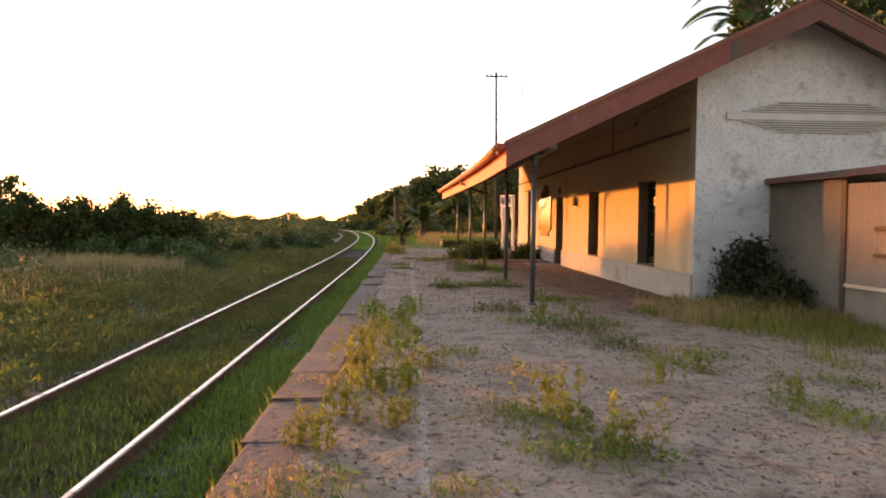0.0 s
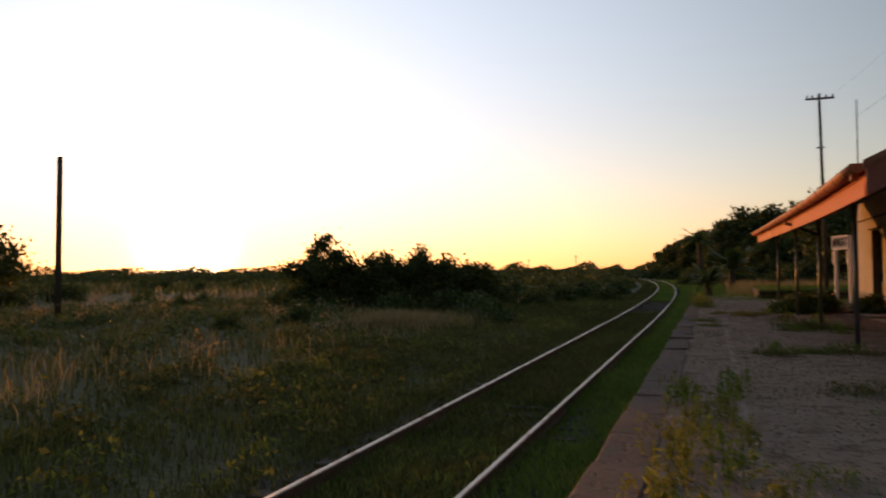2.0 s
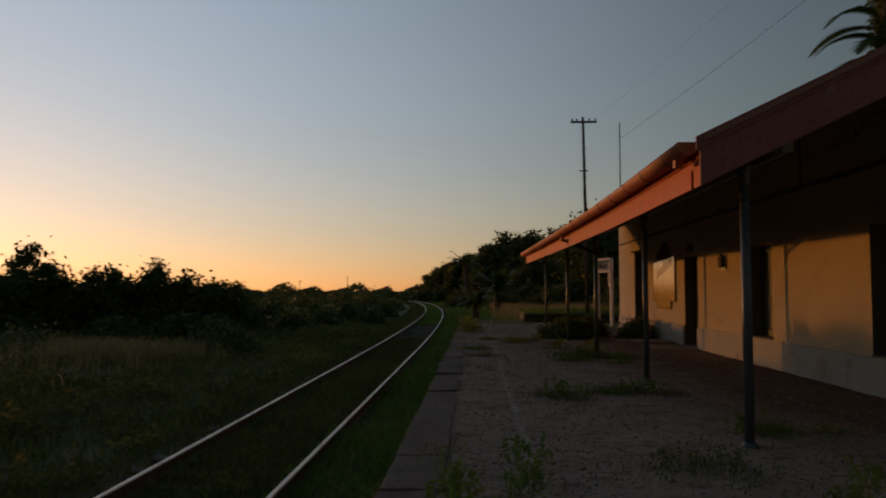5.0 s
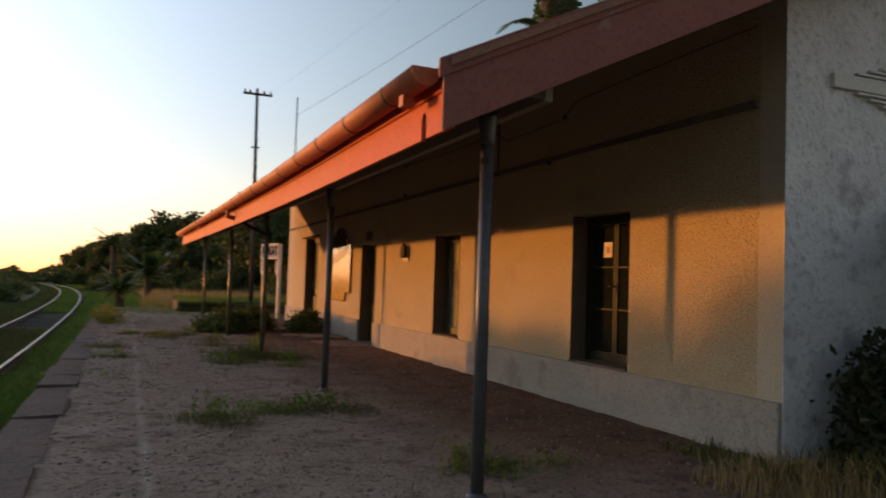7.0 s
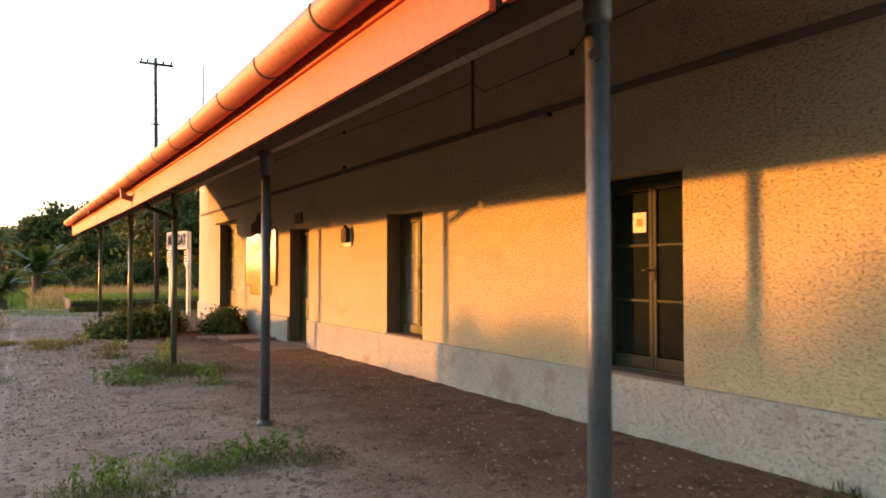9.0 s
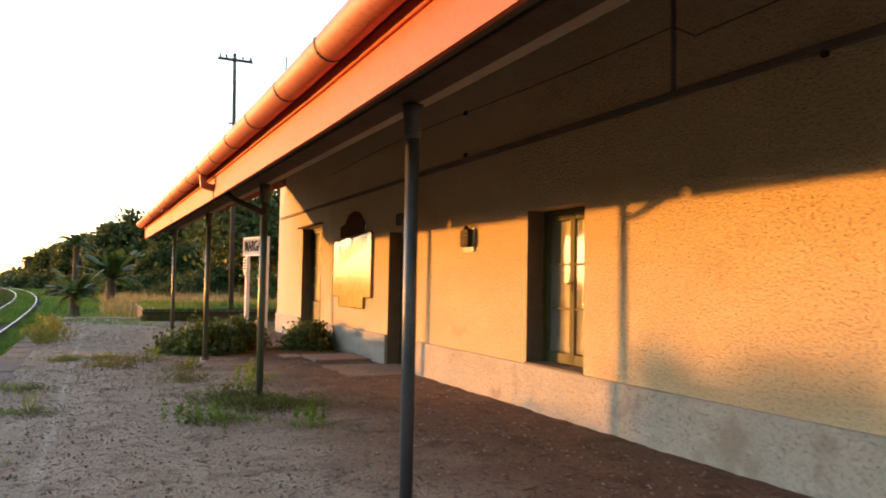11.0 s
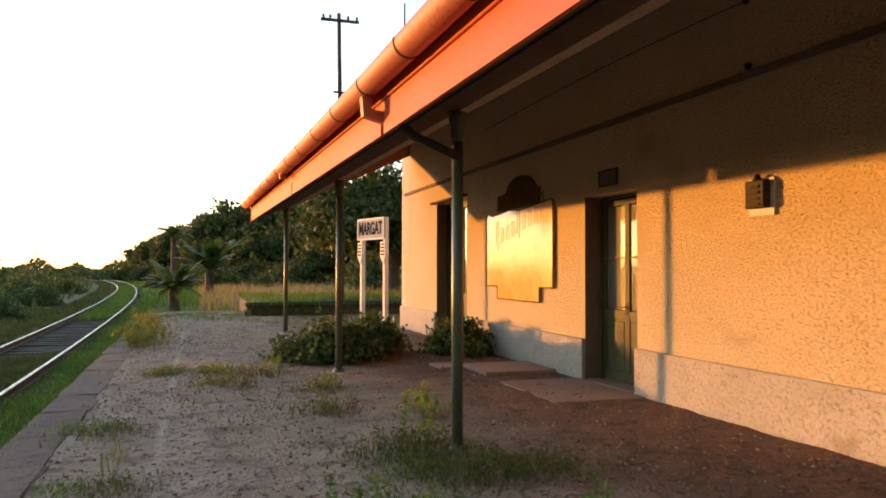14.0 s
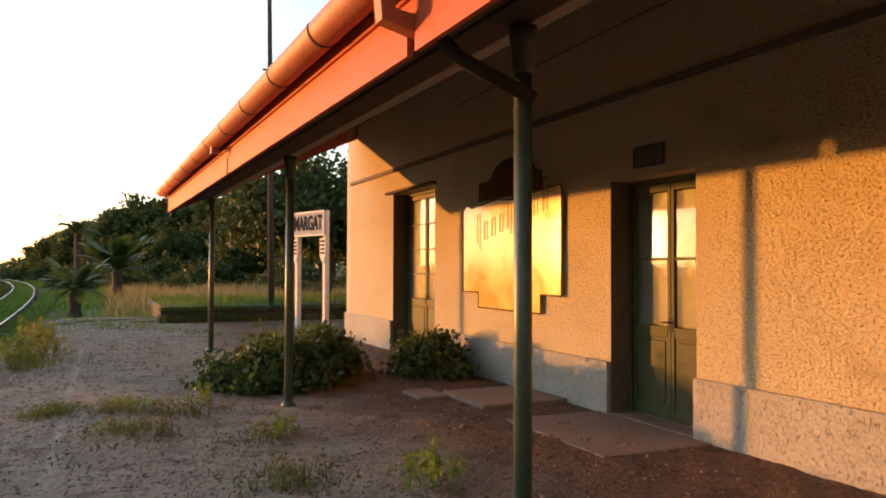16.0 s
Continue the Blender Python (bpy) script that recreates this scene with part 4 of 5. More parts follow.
def fill_mesh(me, v, loops, start):
    me.vertices.add(len(v))
    me.vertices.foreach_set("co", np.ascontiguousarray(v, dtype=np.float32).ravel())
    me.loops.add(len(loops))
    me.loops.foreach_set("vertex_index", loops.astype(np.int32))
    me.polygons.add(len(start))
    me.polygons.foreach_set("loop_start", start.astype(np.int32))
    me.update(calc_edges=True)
    me.validate()


def leaves(name, centres, size, material, long=1.7, up=0.0):
    """Small pointed leaves, each a folded pair of triangles, at any turn."""
    n = len(centres)
    u = RNG.normal(size=(n, 3))
    u[:, 2] += up
    u /= np.linalg.norm(u, axis=1)[:, None]
    w = np.cross(u, RNG.normal(size=(n, 3)))
    w /= np.linalg.norm(w, axis=1)[:, None] + 1e-9
    s = (size * RNG.uniform(0.6, 1.3, n))[:, None]
    nrm = np.cross(u, w)
    v = np.stack([centres - u * s * long / 2, centres + w * s * 0.5 + nrm * s * 0.12, centres + u * s * long / 2, centres - w * s * 0.5 + nrm * s * 0.12], 1).reshape(-1, 3)
    i = np.arange(n) * 4
    me = bpy.data.meshes.new(name)
    loops = np.stack([i, i + 1, i + 2, i, i + 2, i + 3], -1).ravel()
    fill_mesh(me, v, loops, np.arange(2 * n) * 3)
    me.materials.append(material)
    return me


def clumps(n_clump, n_leaf, size, spread, squash=1.0, low=0.0, hollow=0.45):
    """Leaf places round clump centres that fill the outer part of an uneven dome."""
    d = RNG.normal(size=(n_clump, 3))
    d /= np.linalg.norm(d, axis=1)[:, None]
    d[:, 2] = np.abs(d[:, 2]) * (1 - low) + d[:, 2] * low
    r = RNG.uniform(hollow, 1.0, n_clump) ** 0.6 * RNG.uniform(0.82, 1.04, n_clump)
    c = d * r[:, None] * np.array(size)
    k = RNG.integers(0, n_clump, n_leaf)
    p = c[k] + RNG.normal(size=(n_leaf, 3)) * spread * np.array([1, 1, squash])
    return c, p


def leafy(name, at, size, n_clump, n_leaf, leaf, material, label, category, group, spread=None, trunk=True, lift=0.0, low=0.3, trunk_r=0.06, stems=5):
    """A shrub or tree: tapered stem and limbs, and a crown of small leaves. Built round (0, 0, 0), then set at its place."""
    ob = thing(name, (0, 0, 0), label, category, group)
    c, p = clumps(n_clump, n_leaf, size, spread or min(size) * 0.2, 0.8, low, 0.3)
    c[:, 2] += lift
    p[:, 2] += lift
    p[:, 2] = np.maximum(p[:, 2], 0.02 + 0.05 * RNG.random(len(p)))
    bm = bmesh.new()
    z1 = max(lift, size[2] * 0.35)
    if lift:
        tube(bm, [(0, 0, -0.2), (0.06 * lift * .2, 0, z1 * 0.5), (0.1, 0.05, z1)], [trunk_r * 1.3, trunk_r, trunk_r * 0.75], 9)
    for k in range(stems):
        q = Vector(c[k % n_clump])
        s = Vector((0.1, 0.05, z1)) if lift else Vector((0.05 * k * trunk_r, 0, -0.1))
        m = s.lerp(q, 0.5) + Vector((0, 0, -0.08 * q.z + 0.1))
        tube(bm, [s, m, s.lerp(q, 0.95)], [trunk_r * 0.7, trunk_r * 0.45, trunk_r * 0.15], 6, False)
    part("trunk" if lift else "stem_cluster", bm, BARK, ob)
    tagged(part("crown" if lift else "foliage", leaves(name + "_leaves", p, np.full(n_leaf, leaf), material), None, ob), kind="stuff")
    ob.location = at
    return ob


def place(ob, spots):
    """Copies of a thing at (x, y, scale, turn)."""
    for x, y, s, turn in spots:
        c = copy_thing(ob, pose(x, y, float(ground_or_platform(x, y)), 0, 0, turn))
        c.scale = (s, s, s * 0.95)


def ground_or_platform(x, y):
    return 0.0 if (x > -1.0 and y < 47.5) else float(ground_z(x, y))


def scatter(n, x0, x1, y0, y1, follow=False):
    x, y = RNG.uniform(x0, x1, n), RNG.uniform(y0, y1, n)
    if follow:
        x = x + rail_shift(y)
    return x, y


def patchy(x, y, s, cut):
    """Keeps places where a slow wave pattern is high, so that growth comes in patches."""
    return waves(x * s + 3.1, y * s * 0.8 + 1.7) + 0.35 * waves(x * s * 3.3, y * s * 2.7) + RNG.normal(0, 0.15, len(x)) > cut


# ---- grass along the track and in the field ----
def lawn(name, n, box, h, w, material, label, follow=True, cut=None, s=0.6, lean_by=0.4, zoff=0.0, zfix=None):
    x, y = scatter(n, *box, follow)
    if cut is not None:
        k = patchy(x, y, s, cut)
        x, y = x[k], y[k]
    z = ground_z(x, y) + zoff if zfix is None else np.full(len(x), zfix)
    hh = RNG.uniform(h[0], h[1], len(x)) * (0.75 + 0.35 * waves(x, y, 1.3))
    tagged(new(name, blades(name, np.stack([x, y, z], -1), hh, RNG.uniform(w[0], w[1], len(x)), material, lean_by)), label, "grass", kind="stuff")


lawn("verge_grass", 42000, (-2.14, -1.10, 0, 62), (0.09, 0.27), (0.010, 0.024), GRASS, "bright green grass between platform edge and rail", zfix=-0.46, lean_by=0.8)
lawn("track_grass", 46000, (-3.64, -2.26, 0, 38), (0.10, 0.25), (0.010, 0.022), GRASS_DEEP, "low weeds growing between the rails", zfix=-0.44, lean_by=0.9)
lawn("track_grass", 9000, (-3.64, -2.26, 0, 28), (0.09, 0.24), (0.010, 0.020), GRASS_YELLOW, "yellowish weeds growing between the rails", zfix=-0.44, lean_by=0.8, cut=0.1, s=0.8)
lawn("track_edge_grass", 16000, (-4.9, -3.76, 0, 50), (0.10, 0.24), (0.010, 0.022), GRASS_DEEP, "low weeds along the outer rail", zfix=-0.45, lean_by=0.8)
lawn("track_grass", 30000, (-3.62, -2.28, 51, 140), (0.12, 0.27), (0.02, 0.05), GRASS, "green grass growing between the far rails", zfix=-0.44)
lawn("track_grass", 2400, (-3.62, -2.28, 37, 53), (0.06, 0.18), (0.012, 0.025), GRASS_DEEP, "scattered weeds between the rails", cut=0.3, zfix=-0.44)
lawn("far_track_edge", 14000, (-5.4, -3.76, 48, 140), (0.12, 0.3), (0.02, 0.05), GRASS_DEEP, "grass along the far bend", zfix=-0.47)
lawn("trackside_grass", 36000, (-8.5, -4.4, 0, 60), (0.12, 0.30), (0.010, 0.024), GRASS_DEEP, "deep green grass beside the track")
lawn("trackside_grass", 20000, (-8.5, -4.4, 0, 60), (0.12, 0.34), (0.010, 0.024), GRASS_YELLOW, "yellowish weeds beside the track", cut=0.15)
lawn("field_grass", 46000, (-34, -8, 0, 75), (0.15, 0.50), (0.014, 0.040), GRASS_DEEP, "tall dark field grass")
lawn("field_grass", 24000, (-34, -8.0, 6, 80), (0.35, 0.80), (0.010, 0.026), GRASS_DRY, "tall dry straw-coloured grass", cut=0.0, s=0.35)
lawn("far_meadow", 26000, (-120, -6, 60, 190), (0.5, 1.4), (0.05, 0.16), GRASS_DEEP, "far meadow of tall grass")
lawn("far_meadow", 14000, (-110, -30, 10, 120), (0.5, 1.3), (0.05, 0.14), GRASS_DRY, "far dry meadow", cut=0.0, s=0.2)
def mounds(name, n, per, box, r, h, leaf, material, label, cut=-0.2, s=0.5):
    """Low uneven mounds of small-leaved weeds."""
    x, y = scatter(n, *box, True)
    k = patchy(x, y, s, cut)
    x, y = x[k], y[k]
    i = np.repeat(np.arange(len(x)), per)
    rr = RNG.uniform(0.5, 1.3, len(x))
    p = np.stack([x[i] + RNG.normal(0, r, len(i)) * rr[i], y[i] + RNG.normal(0, r, len(i)) * rr[i], 0 * x[i]], -1)
    p[:, 2] = ground_z(p[:, 0], p[:, 1]) + np.abs(RNG.normal(0.5, 0.35, len(i))) * h * rr[i] * np.exp(-((p[:, 0] - x[i]) ** 2 + (p[:, 1] - y[i]) ** 2) / (3 * r * r))
    tagged(new(name, leaves(name, p, np.full(len(i), leaf), material, 2.0, 0.4)), label, "weeds", kind="stuff")


mounds("field_weeds", 420, 110, (-13, -4.3, 0, 45), 0.30, 0.38, 0.050, GRASS_DEEP, "low mounds of dark green field weeds")
mounds("field_weeds", 260, 100, (-13, -4.5, 0, 45), 0.28, 0.34, 0.045, GRASS_YELLOW, "low mounds of yellowish field weeds", 0.1, 0.8)
mounds("field_weeds", 420, 110, (-34, -12, 3, 75), 0.55, 0.75, 0.085, LEAF_BUSH, "rough mounds of field weeds")
mounds("field_weeds", 240, 100, (-34, -10, 8, 75), 0.45, 0.70, 0.07, GRASS_DRY, "brownish mounds of withered field weeds", 0.2, 0.6)
# the pale feathery patch
x, y = RNG.normal(-10.6, 1.1, 2600), RNG.normal(28.2, 0.9, 2600)
tagged(new("pale_feather_grass", blades("pale_feather_grass", np.stack([x, y, ground_z(x, y)], -1), RNG.uniform(0.35, 0.8, 2600), RNG.uniform(0.01, 0.022, 2600), GRASS_DRY, 0.6)),
       "pale pinkish feathery grass patch in the field", "grass", kind="stuff")
# beyond the platform
lawn("meadow_grass", 15000, (0.6, 22, 48, 75), (0.5, 1.15), (0.012, 0.03), GRASS_DRY, "tall straw-coloured grass behind the platform", follow=False, cut=-0.5, s=0.4)
lawn("meadow_grass", 15000, (-1.3, 22, 47.5, 80), (0.2, 0.7), (0.012, 0.03), GRASS, "green grass behind the platform", follow=False)
lawn("far_verge", 9000, (-1.9, 3, 60, 130), (0.2, 0.6), (0.03, 0.07), GRASS, "green verge along the far bend", follow=True)
lawn("dock_grass", 7000, (2.0, 13, 45.1, 51), (0.12, 0.4), (0.010, 0.022), GRASS, "short grass on top of the loading dock", follow=False, zfix=0.42)
lawn("dock_foot_grass", 5000, (1.9, 13, 44.55, 45.0), (0.12, 0.42), (0.010, 0.024), GRASS_DEEP, "dark grass along the foot of the loading dock", follow=False, zfix=0.0)
lawn("dock_foot_grass", 2600, (1.9, 13, 44.86, 44.95), (0.10, 0.22), (0.010, 0.024), GRASS, "grass hanging over the dock edge", follow=False, zfix=0.33)
lawn("gable_weeds", 3800, (5.4, 9, 13.0, 15.2), (0.15, 0.5), (0.010, 0.02), GRASS_DEEP, "rough weeds against the gable and shed", follow=False, zfix=0.0, cut=-0.6)
lawn("gable_weeds", 3000, (4.2, 6.9, 12.2, 15.2), (0.10, 0.42), (0.010, 0.02), GRASS_DRY, "dry weeds beside the station corner", follow=False, zfix=0.0, cut=-0.1)
lawn("shed_weeds", 3600, (4.6, 6.9, 8.8, 13.2), (0.08, 0.38), (0.008, 0.018), GRASS_YELLOW, "yellowish weeds before the shed", follow=False, zfix=0.0, cut=0.0)
lawn("corner_weeds", 420, (4.8, 5.40, 14.8, 16.2), (0.08, 0.25), (0.010, 0.02), GRASS_DEEP, "low green weeds at the foot of the plinth", follow=False, zfix=0.015)
for rx in (-2.2, -3.7):
    lawn("rail_grass", 5200, (rx - 0.16, rx + 0.16, 0, 22), (0.10, 0.20), (0.007, 0.016), GRASS, "green grass grown up against the rail", follow=False, zfix=RAIL_Z - 0.17, cut=-0.25, s=1.3)
lawn("track_weeds", 7000, (-3.6, -1.3, 0, 12), (0.06, 0.17), (0.008, 0.018), GRASS, "low weeds over the sleepers", follow=False, zfix=RAIL_Z - 0.14, cut=-0.2, s=0.9)
lawn("platform_edge_grass", 3200, (-1.2, -1.04, 0, 47), (0.06, 0.26), (0.008, 0.018), GRASS_YELLOW, "yellow grass rooted along the coping joint", follow=False, zfix=-0.12, cut=-0.1, s=1.2)
lawn("sparse_platform_grass", 4500, (-0.9, 5.0, 2, 47), (0.03, 0.11), (0.006, 0.014), GRASS_DEEP, "thin low grass scattered over bare earth", follow=False, zfix=0.0, cut=0.42, s=0.9)
lawn("platform_end_grass", 5200, (-1.1, 6, 38, 47.6), (0.06, 0.26), (0.008, 0.02), GRASS, "grass creeping over the platform end", follow=False, zfix=0.0, cut=0.2, s=0.8)
lawn("platform_edge_weeds", 3800, (-1.0, -0.1, 14, 47), (0.05, 0.22), (0.008, 0.018), GRASS_YELLOW, "weeds along the coping stones", follow=False, zfix=0.0, cut=0.5, s=1.0)
lawn("sparse_platform_grass", 2000, (-0.7, 6.5, 2, 20), (0.03, 0.10), (0.006, 0.014), GRASS_DRY, "thin dry grass scattered over bare earth", follow=False, zfix=0.0, cut=0.5, s=1.1)


# ---- weeds on the platform ----
def weed_tall(seed_count, h, material, name, label):
    """Upright stalks set with narrow leaves."""
    ob = thing(name, (0, 0, 0), label, "weed", "weeds on the platform")
    n = seed_count
    base = np.stack([RNG.normal(0, 0.10, n), RNG.normal(0, 0.10, n), np.zeros(n)], -1)
    hs = RNG.uniform(0.5, 1.0, n) * h
    tagged(part("stalk_clump", blades("stalk_clump", base, hs, np.full(n, 0.012), material, 0.12), None, ob), kind="stuff")
    k = RNG.integers(0, n, n * 26)
    t = RNG.random(n * 26) ** 0.8
    p = base[k] + np.stack([RNG.normal(0, 0.02, len(k)), RNG.normal(0, 0.02, len(k)), t * hs[k] * 0.95], -1)
    tagged(part("leaf_clump", leaves("weed_leaves", p, np.full(len(k), 0.020), material, 3.6, 0.8), None, ob), kind="stuff")
    return ob


def weed_tuft(n, h, spread, material, name, label):
    ob = thing(name, (0, 0, 0), label, "weed", "weeds on the platform")
    p = np.stack([RNG.normal(0, spread, n), RNG.normal(0, spread, n), np.zeros(n)], -1)
    fade = 0.35 + 0.65 * np.exp(-(p[:, 0] ** 2 + p[:, 1] ** 2) / (3.5 * spread * spread)) * RNG.uniform(0.4, 1.2, n)
    tagged(part("blade_clump", blades("tuft", p, RNG.uniform(0.3, 1.0, n) * h * fade, RNG.uniform(0.005, 0.011, n), material, 1.0), None, ob), kind="stuff")
    k = RNG.integers(0, n // 4, n)
    q = p[k] + RNG.normal(0, 0.022, (n, 3)) * np.array([1, 1, 0])
    q[:, 2] = 0.012 + RNG.random(n) * h * 0.85 * fade[k]
    tagged(part("leaf_clump", leaves("tuft_leaves", q, np.full(n, 0.018), material, 2.4, 0.5), None, ob), kind="stuff")
    return ob


KINDS = [weed_tall(9, 0.42, GRASS_YELLOW, "tall_weed", "tall yellow-green weed with narrow leaves on bare earth"),
         weed_tall(6, 0.34, GRASS, "tall_weed", "upright green weed with narrow leaves on bare earth"),
         weed_tuft(110, 0.15, 0.20, GRASS, "weed_tuft", "low green weed tuft on bare earth"),
         weed_tuft(90, 0.13, 0.17, GRASS_DRY, "weed_tuft", "low dry orange-brown weed tuft on bare earth"),
         weed_tuft(230, 0.22, 0.26, GRASS_DEEP, "weed_tuft", "spreading dark green weed tuft on bare earth")]
TALL = [(-.71, 6.27), (-.25, 7.79), (-.1, 8.02), (-.46, 8.78), (.24, 9.1), (-.18, 12.34), (-.56, 13.3), (-.01, 13.34), (-.54, 8.25), (-.35, 6.93), (-.08, 6.93), (-.4, 9.6), (-.2, 10.6), (-.5, 11.4), (.1, 11.6)]
LOW = [(1.36, 6.14), (2.69, 9.5), (3.49, 9.7), (3.03, 9.02), (1.18, 6.7), (.92, 6.08), (.57, 6.86), (.85, 7.12), (2.22, 8.18), (3.38, 7.63), (3.41, 6.88), (.26, 5.3), (-.51, 5.35), (.98, 6.94), (1.5, 6.0), (4.3, 8.3)]
POSTS = [(2.05, 12.47), (2.43, 12.19), (2.63, 11.63), (2.55, 10.44), (2.48, 13.51), (2.7, 12.9), (3.0, 12.4), (1.62, 14.65), (4.21, 14.01), (4.32, 12.92), (2.5, 15.9), (3.46, 16.02), (2.9, 16.2)]
FAR = [(1.34, 19.34), (.89, 18.53), (1.63, 19.0), (2.4, 18.9), (2.0, 19.2), (-.5, 27.72), (.02, 31.68), (.7, 30.38), (1.69, 24.43), (2.37, 26.2), (2.71, 25.29), (2.06, 25.94), (3.01, 25.06), (1.25, 31.01), (2.58, 23.66), (-.48, 25.5), (-.03, 31.29), (.71, 31.66), (1.85, 29.35), (2.59, 27.33), (1.78, 27.82), (2.3, 25.2), (1.9, 25.3), (.64, 18.81), (1.64, 24.05)]
YELLOW = [(-.69, 36.18), (-.77, 36.66), (-.5, 37.2), (-.8, 35.5), (-.6, 39), (-.7, 41)]
n_at = 0
for spots, kinds, near in ((TALL, (0, 0, 1, 0, 3), 0.22), (LOW, (2, 3, 2, 3, 0), 0.2), (POSTS, (3, 0, 2, 3, 4), 0.25), (FAR, (4, 2, 4, 1, 2), 0.25), (YELLOW, (0, 0, 0), 0.3)):
    for x, y in spots:
        for rep in range(2):
            k = kinds[(n_at + rep) % len(kinds)]
            dx, dy = (0, 0) if rep == 0 else RNG.normal(0, near, 2)
            s = RNG.uniform(0.6, 1.15) * (1.25 if spots is YELLOW else 1.0)
            c = copy_thing(KINDS[k], pose(max(x + dx, -0.95), y + dy, float(platform_z(x, y)) - 0.005, 0, 0, RNG.uniform(0, 360)))
            c.scale = (s, s, s * RNG.uniform(0.8, 1.2))
        n_at += 1
for k, (ob, x, y) in enumerate(zip(KINDS, (-.6, .0, .55, 1.2, 2.2), (10.2, 14.4, 9.8, 8.8, 25.75))):
    ob.location = (x, y, 0)

# pebbles on the earth
n = 18000
x, y = scatter(n, -0.7, 5.2, 2, 40)
s = 0.003 + 0.019 * RNG.random(n) ** 2.5
c = np.stack([x, y, platform_z(x, y) + s * 0.3], -1)
octa = np.array([[1, 0, 0], [0, 1, 0], [-1, 0, 0], [0, -1, 0], [0, 0, .7], [0, 0, -.7]])
v = (c[:, None] + octa[None] * s[:, None, None] * RNG.uniform(0.6, 1.3, (n, 6, 1))).reshape(-1, 3)
tri = np.array([[0, 1, 4], [1, 2, 4], [2, 3, 4], [3, 0, 4], [1, 0, 5], [2, 1, 5], [3, 2, 5], [0, 3, 5]])
loops = (np.arange(n)[:, None, None] * 6 + tri[None]).reshape(-1)
me = bpy.data.meshes.new("pebbles")
fill_mesh(me, v, loops, np.arange(n * 8) * 3)
me.materials.append(PEBBLE)
tagged(new("pebbles", me), "loose gravel strewn over the earth", "gravel", kind="stuff")

n = 26000
x, y = scatter(n, -0.8, 5.3, 2, 46)
k = patchy(x, y, 1.6, -0.1)
x, y = x[k], y[k]
tagged(new("leaf_litter", leaves("leaf_litter", np.stack([x, y, platform_z(x, y) + 0.006], -1), RNG.uniform(0.008, 0.022, len(x)), LITTER, 1.8)), "dry leaf litter and crumbs on the earth", "litter", kind="stuff")

# ---- bushes by the station ----
leafy("bush", (2.65, 32.6, 0), (1.0, 0.95, 0.60), 70, 7000, 0.062, LEAF_BUSH, "low spreading green bush beside a veranda post", "bush", "bushes by the station", 0.13, low=0.1)
leafy("bush", (3.45, 33.2, 0), (0.55, 0.7, 0.62), 40, 4200, 0.062, LEAF_BUSH, "low green bush on the earth by the station", "bush", "bushes by the station", 0.12, low=0.1)
leafy("bush", (4.87, 32.6, 0), (0.40, 0.85, 0.70), 36, 4200, 0.058, LEAF_BUSH, "green bush against the station wall", "bush", "bushes by the station", 0.11, low=0.1)
leafy("bush", (6.35, 14.85, 0), (0.62, 0.42, 1.25), 60, 5200, 0.06, LEAF_DARK, "dark-leaved bush in the corner of gable and shed", "bush", "bushes by the station", 0.14, low=0.0)
leafy("bush", (6.55, 14.0, 0), (0.35, 0.85, 0.72), 44, 3400, 0.055, LEAF_DARK, "dark low bush beside the metal shed", "bush", "bushes by the station", 0.12, low=0.0)

# ---- shrubs and trees in the field ----
leafy("tree", (-19.4, 39.3, -0.42), (2.5, 2.0, 3.1), 130, 22000, 0.12, LEAF, "dark rounded field tree with a ragged crown", "tree", "field trees", 0.27, lift=0.75, low=0.6, trunk_r=0.12)
leafy("tree", (-16.9, 40.6, -0.42), (2.0, 1.7, 2.6), 110, 17000, 0.12, LEAF, "dark low field tree with drooping branches", "tree", "field trees", 0.26, lift=0.6, low=0.6, trunk_r=0.1)
leafy("tree", (-14.5, 41.4, -0.42), (2.3, 1.7, 2.7), 120, 19000, 0.12, LEAF, "dark field tree with small twiggy tips", "tree", "field trees", 0.26, lift=0.6, low=0.6, trunk_r=0.1)
leafy("tree", (-12.3, 42.8, -0.42), (1.7, 1.5, 2.15), 80, 10000, 0.12, LEAF, "low dark tree at the end of a thicket", "tree", "field trees", 0.22, lift=0.4, low=0.6, trunk_r=0.09)
shrub_a = leafy("shrub", (-9.2, 33, -0.45), (1.0, 0.9, 1.15), 36, 2400, 0.09, LEAF_BUSH, "rounded green shrub standing in field grass", "shrub", "field shrubs", 0.2)
shrub_b = leafy("shrub", (-12.5, 50, -0.45), (1.4, 1.2, 1.25), 40, 2600, 0.11, LEAF, "broad dark shrub standing in field grass", "shrub", "field shrubs", 0.26)
shrub_c = leafy("shrub", (-16.0, 30, -0.45), (0.7, 0.7, 1.1), 30, 1800, 0.08, LEAF_BUSH, "small upright shrub standing in field grass", "shrub", "field shrubs", 0.17)
r2 = random.Random(5)
for ob, spots in ((shrub_a, 16), (shrub_b, 20), (shrub_c, 14)):
    got = []
    while len(got) < spots:
        d, az = r2.uniform(28, 100), r2.uniform(3, 62)
        x, y = -d * math.sin(radians(az)), 3 + d * math.cos(radians(az))
        if x > -7.5 + float(rail_shift(y)):
            continue
        got.append((x, y, r2.uniform(0.65, 1.2) * (1.0 if d < 60 else 1.35), r2.uniform(0, 360)))
    place(ob, got)
place(shrub_a, [(-6.6, 52, 0.9, 10), (-8.4, 58, 1.1, 50), (-7.5, 64, 1.2, 80), (-9.5, 70, 1.4, 120), (-11.5, 62, 1.3, 200), (-10.5, 78, 1.6, 20), (-14, 84, 1.9, 20), (-13, 92, 1.9, 75)])
